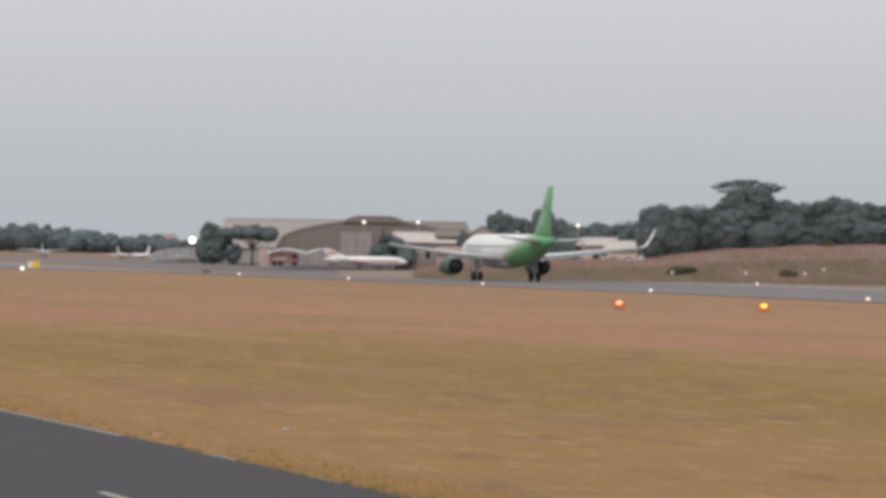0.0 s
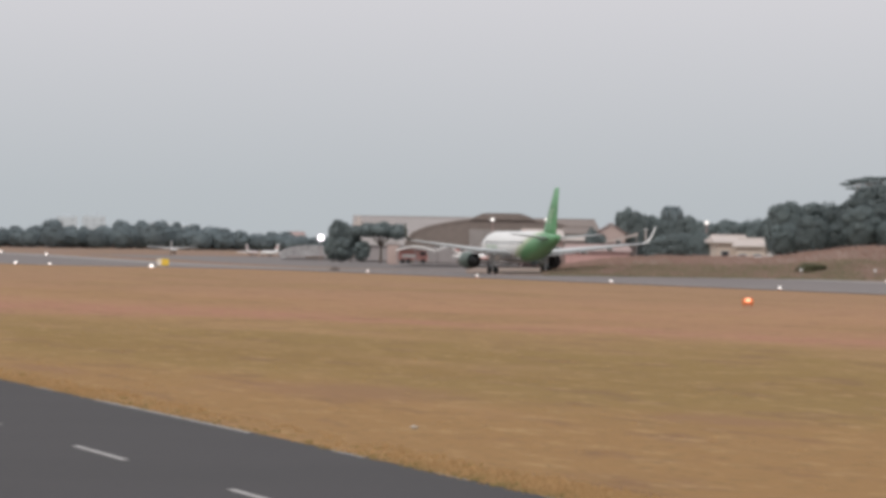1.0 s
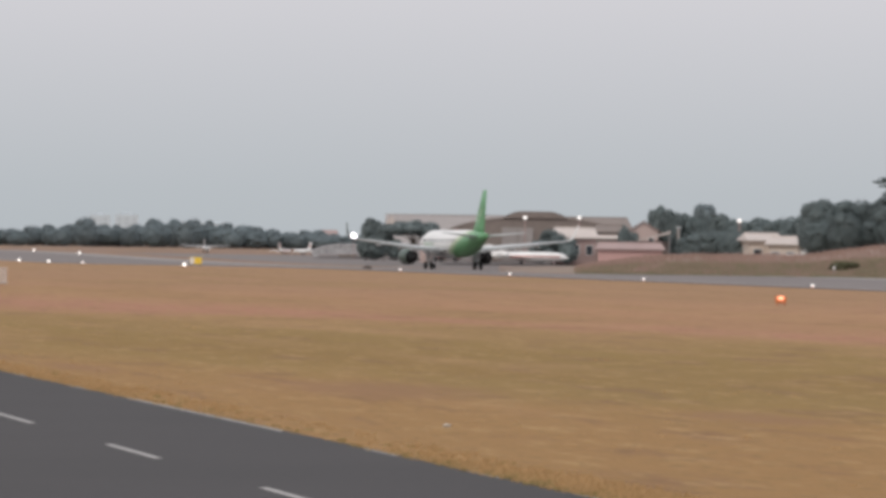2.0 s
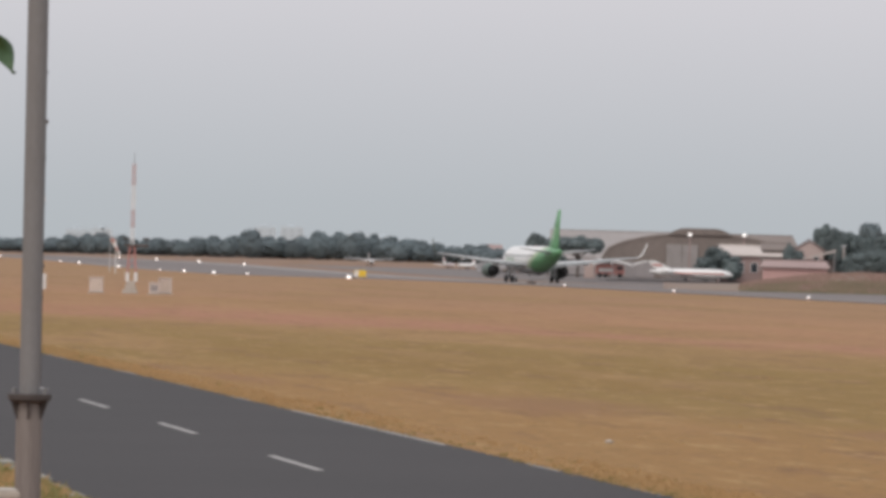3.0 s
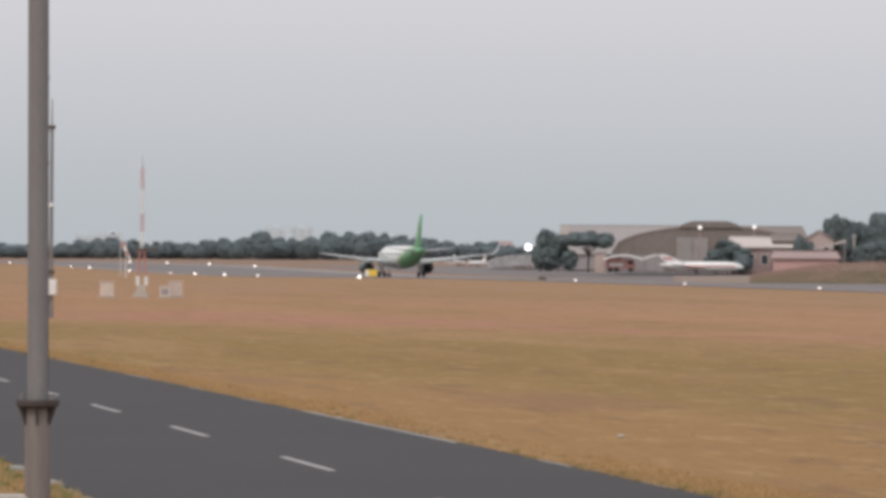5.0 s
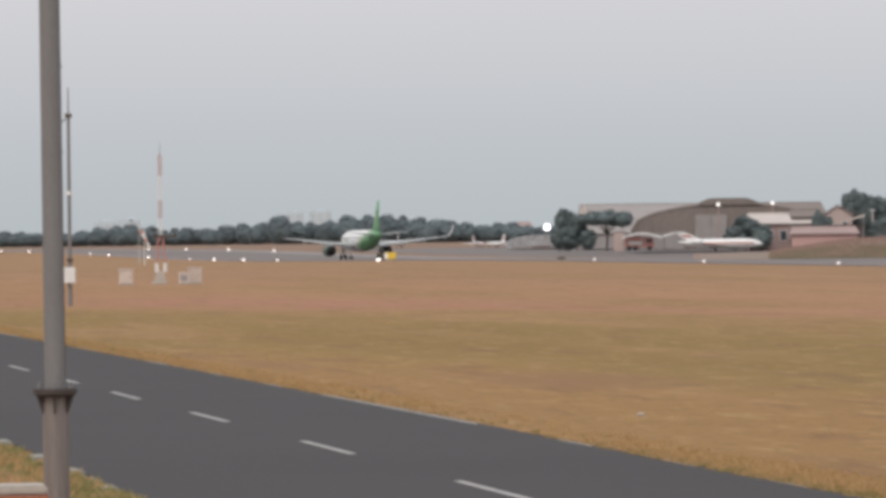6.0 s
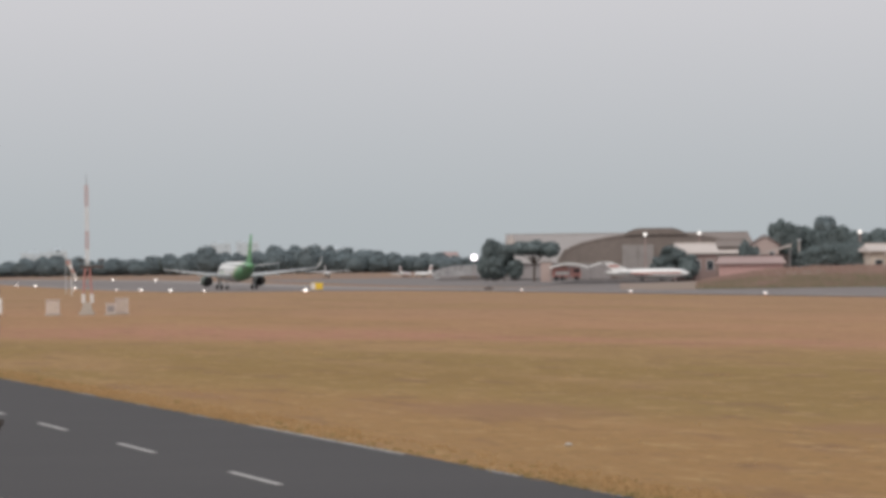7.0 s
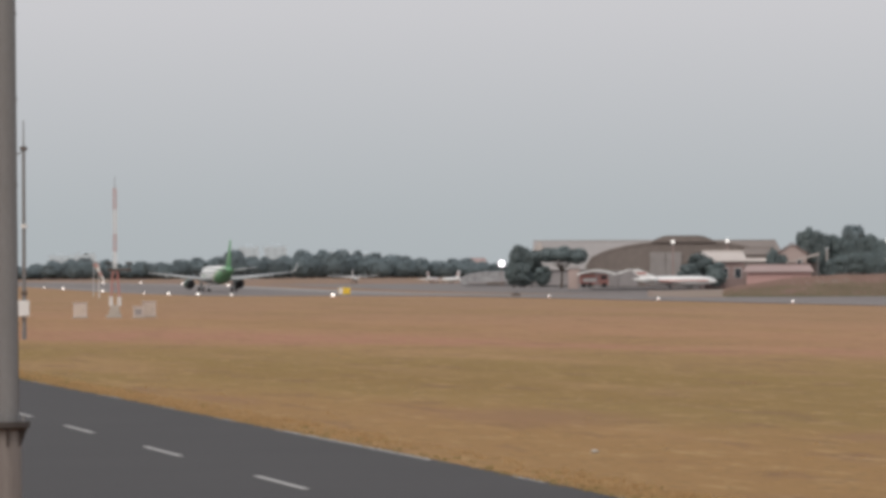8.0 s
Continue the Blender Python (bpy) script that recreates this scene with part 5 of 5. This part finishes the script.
def build_wall():
    w = thing("boundary_wall", "low rendered wall with a pale coping and terracotta edge", "wall", pose(0, 36, 0), kind="structure")
    bm = fresh()
    box(bm, -8, 4.0, -0.1, 0.1, -0.2, 1.72)
    part("wall_body", bm, M_CONCRETE, w)
    bm = fresh()
    box(bm, -8, 4.06, -0.2, 0.2, 1.78, 1.86, 0.02)
    part("coping", bm, M_CONCRETE, w, "pale concrete coping")
    bm = fresh()
    box(bm, -8, 4.07, -0.22, 0.22, 1.72, 1.778, 0.01)
    part("coping_edge", bm, M_BRICKRED, w, "terracotta edge under the coping")


build_wall()


def grass(name, label, area, count, hmin, hmax, mat, seed, keep=0.0, spread=1.0):
    """Tufts of blades in loose clumps over a strip x0, x1, y0, y1, thinning out towards x1."""
    rnd = random.Random(seed)
    x0, x1, y0, y1 = area
    verts, faces = [], []
    for k in range(count):
        x, y = x0 + (x1 - x0) * rnd.random() ** spread, y0 + (y1 - y0) * rnd.random() ** 1.6
        patch = noise.noise(Vector((x * 0.3, y * 0.05, seed))) + 0.7 * noise.noise(Vector((x * 1.1, y * 0.14, seed + 3.0)))
        if patch < keep + rnd.uniform(-0.7, 0.7):
            continue
        h = rnd.uniform(hmin, hmax) * (0.6 + 0.9 * max(0, patch))
        for j in range(6):
            a = rnd.uniform(0, math.tau)
            r, w = rnd.uniform(0, 0.14), rnd.uniform(0.012, 0.035)
            px, py = x + r * math.cos(a), y + r * math.sin(a)
            lx, ly = rnd.uniform(-0.8, 0.8) * h, rnd.uniform(-0.8, 0.8) * h
            i = len(verts)
            verts += [(px - w, py, -0.01), (px + w, py, -0.01), (px + lx, py + ly, h * rnd.uniform(0.6, 1))]
            faces.append((i, i + 1, i + 2))
    me = bpy.data.meshes.new(name)
    me.from_pydata(verts, [], faces)
    me.materials.append(mat)
    tagged(new(name, me), label, "grass", "", "stuff")


grass("roadside_grass", "dry straw-coloured grass tufts along the road", (18.5, 20.2, 48, 260), 9000, 0.03, 0.13, M_STRAW, 1, -0.1, 1.8)
grass("roadside_grass", "greener grass tufts along the road", (18.5, 20.0, 48, 260), 3500, 0.03, 0.11, M_GREENBLADE, 2, 0.25, 2.8)
grass("field_grass", "short dry grass tufts in the field", (19, 42, 50, 220), 1800, 0.02, 0.05, M_STRAW, 3, 0.3, 1.2)
strip("verge_soil", 0.5, 7.6, 0.012, M_SOIL, "reddish bare soil between wall and kerb", 37, 120, 10)
grass("verge_grass", "dry tufts between wall and kerb", (2, 8.45, 44, 110), 4500, 0.08, 0.24, M_STRAW, 5, 0.0)
grass("verge_grass", "green tufts along the kerb", (7.3, 8.5, 44, 110), 3800, 0.07, 0.22, M_VERGEGREEN, 6, -0.1)


def build_litter(az, d, label):
    """A crumpled white scrap in the grass."""
    rnd = random.Random(int(d))
    bm = fresh()
    bmesh.ops.create_icosphere(bm, subdivisions=2, radius=0.065)
    for v in bm.verts:
        v.co = Vector((v.co.x * 1.5, v.co.y * 1.1, v.co.z * 0.6)) * rnd.uniform(0.6, 1.15)
        v.co.z += 0.05
    ob = part("litter", bm, M_CONCRETE, at=facing(az, d, 0.04))
    tagged(ob, label, "litter")


build_litter(13.96, 92, "crumpled white scrap lying in the dry grass")


# ---- the plant beside the eye: long leaves that sway ----
LEAF_D = 12.0


def leaf_place(az, elev, d=LEAF_D):
    x, y = polar(az, d)
    return Vector((x, y, EYE_Z + d * math.tan(radians(elev))))


def build_leaf(name, points, width, seed, mat, waves, narrow, twist=0.25):
    """A long wavy leaf along points (bearing, elevation), pivoting at its first point."""
    rnd = random.Random(seed)
    path = [leaf_place(a, e) for a, e in points]
    pivot = path[0].copy()
    # resample the midrib
    fine = []
    n = 26
    for k in range(n + 1):
        u = k / n * (len(path) - 1)
        i = min(int(u), len(path) - 2)
        p0, p1 = path[max(i - 1, 0)], path[i]
        p2, p3 = path[i + 1], path[min(i + 2, len(path) - 1)]
        t = u - i
        fine.append(0.5 * (2 * p1 + (p2 - p0) * t + (2 * p0 - 5 * p1 + 4 * p2 - p3) * t * t + (3 * p1 - p0 - 3 * p2 + p3) * t ** 3))
    bm = fresh()
    rows = []
    view = Vector((math.sin(radians(6)), math.cos(radians(6)), 0))
    for k, p in enumerate(fine):
        u = k / n
        d = (fine[min(k + 1, n)] - fine[max(k - 1, 0)]).normalized()
        side = d.cross(view).normalized()
        w = width * (math.sin(math.pi * min(1, 0.08 + u * 0.92)) ** 0.45 if u < 0.96 else 0.2) * (0.35 + 0.65 * u)
        wave = abs(math.sin(math.pi * (u * waves + 0.12)))
        wl_ = w * (narrow + 0.1 * math.sin(u * 23 + seed))
        wr_ = w * (0.25 + 0.9 * wave + 0.1 * math.sin(u * 37 + seed))
        fold = 0.35 * w + 0.45 * w * math.cos(math.pi * u * waves * 2)
        tilt = twist * math.sin(u * 4 + seed)
        q = Matrix.Rotation(tilt, 3, d)
        row = []
        for s, ww in ((-1, wl_), (-0.5, wl_), (0, 0), (0.5, wr_), (1, wr_)):
            off = q @ (side * (s * ww) - view * (abs(s) * fold))
            row.append(bm.verts.new(p - pivot + off))
        rows.append(row)
    for a, b in zip(rows, rows[1:]):
        for j in range(4):
            bm.faces.new((a[j], a[j + 1], b[j + 1], b[j]))
    smooth(bm)
    me = mesh_of(name, bm, mat)
    ob = new(name, me)
    sol = ob.modifiers.new("thickness", "SOLIDIFY")
    sol.thickness = 0.0015
    rib = fresh()
    for a, b, k in zip(fine, fine[1:], range(n)):
        rod(rib, a - pivot + view * 0.003, b - pivot + view * 0.003, 0.004 * (1 - 0.8 * k / n), 0.004 * (1 - 0.8 * (k + 1) / n), 6)
    ribob = part("midrib", smooth(rib), M_MIDRIB, ob, "paler midrib")
    return ob, pivot


M_LEAF = material("glossy_leaf", (0.060, 0.120, 0.048), 0.35, (0.042, 0.088, 0.034), 6, 6, 0.9, 0.15)
M_MIDRIB = material("pale_midrib", (0.13, 0.19, 0.07), 0.5, (0.10, 0.15, 0.06), 9, 6)


def build_plant():
    base = Vector((*polar(3.6, LEAF_D), 0))
    plant_ob = thing("leafy_shrub", "tall shrub with long wavy green leaves near the eye", "shrub", pose(base.x, base.y, 0))
    bm = fresh()
    rod(bm, (0, 0, -0.05), (0.03, 0, 2.6), 0.05, 0.035, 12)
    rod(bm, (0.03, 0, 2.6), (-0.02, 0, 4.9), 0.035, 0.02, 10)
    part("stem", smooth(bm), M_BARK, plant_ob)
    leaves = []
    for name, pts, width, seed, waves, narrow in (
        ("upper_leaf", ((4.2, 4.7), (4.9, 3.97), (5.68, 3.11), (6.05, 2.70), (6.42, 2.30)), 0.062, 1, 4, 0.12),
        ("middle_leaf", ((5.2, 3.4), (5.45, 2.6), (5.63, 1.90), (6.06, 1.195), (6.48, 0.72)), 0.060, 4, 4, 0.1),
        ("lower_leaf", ((4.0, 2.8), (4.5, 2.6), (5.0, 2.0), (5.3, 1.4), (5.58, 0.75), (5.78, 0.3), (5.88, 0.05)), 0.1, 2, 4.3, 0.8)):
        ob, pivot = build_leaf(name, pts, width, seed, M_LEAF, waves, narrow)
        ob.parent = plant_ob
        ob.matrix_basis = Matrix.Translation(pivot - base)
        bm = fresh()
        q = pivot - base
        rod(bm, (0, 0, q.z - 0.35), q, 0.012, 0.006, 8)
        part("leaf_stalk", smooth(bm), M_MIDRIB, plant_ob)
        leaves.append((ob, pivot - base))
    return leaves


LEAVES = build_plant()


# ---- what moves ----
def motions():
    rows = []
    for k in range(17):
        t = k * 0.5
        y = 541.0 + 54.4 * t + 0.62 * t * t
        rows.append((t, pose(162.8, y, ground_z(162.8, y) + 0.03)))
    walk(AIRLINER, rows)
    # the leaves sway in the wind: seconds, degrees across the view, degrees of nod
    sway = {
        0: ((0, 6, 0), (2.8, 5, 0), (3.0, 4, 0), (3.2, 7, 0), (3.4, 3.5, 0), (3.6, 4, 0), (3.8, 0, 0), (4.0, 6.5, 0), (4.2, -4, 0), (4.4, 4, 0), (5.3, 34, 0), (8, 32, 0)),
        1: ((0, 12, 0), (3.0, 22, 0), (3.2, 9, 0), (3.4, 14, 0), (3.5, 22, 0), (3.7, 20, 0), (3.8, 0, 0), (4.0, -2.5, 0), (4.2, -4.5, 0), (4.4, 2, 0), (5.3, 34, 0), (8, 32, 0)),
        2: ((0, 8, 0), (3.0, 10, 0), (3.2, 5, 0), (3.3, 1, 0), (3.5, 0, 0), (3.7, 1, 0), (3.8, 3, 0), (3.9, 8, 0), (4.1, 16, 0), (5.3, 26, 0), (8, 25, 0)),
    }
    for k, (ob, place) in enumerate(LEAVES):
        walk(ob, [(t, Matrix.Translation(place) @ Matrix.Rotation(radians(a), 4, Vector((0.105, 0.994, 0)))) for t, a, _ in sway[k]])


motions()
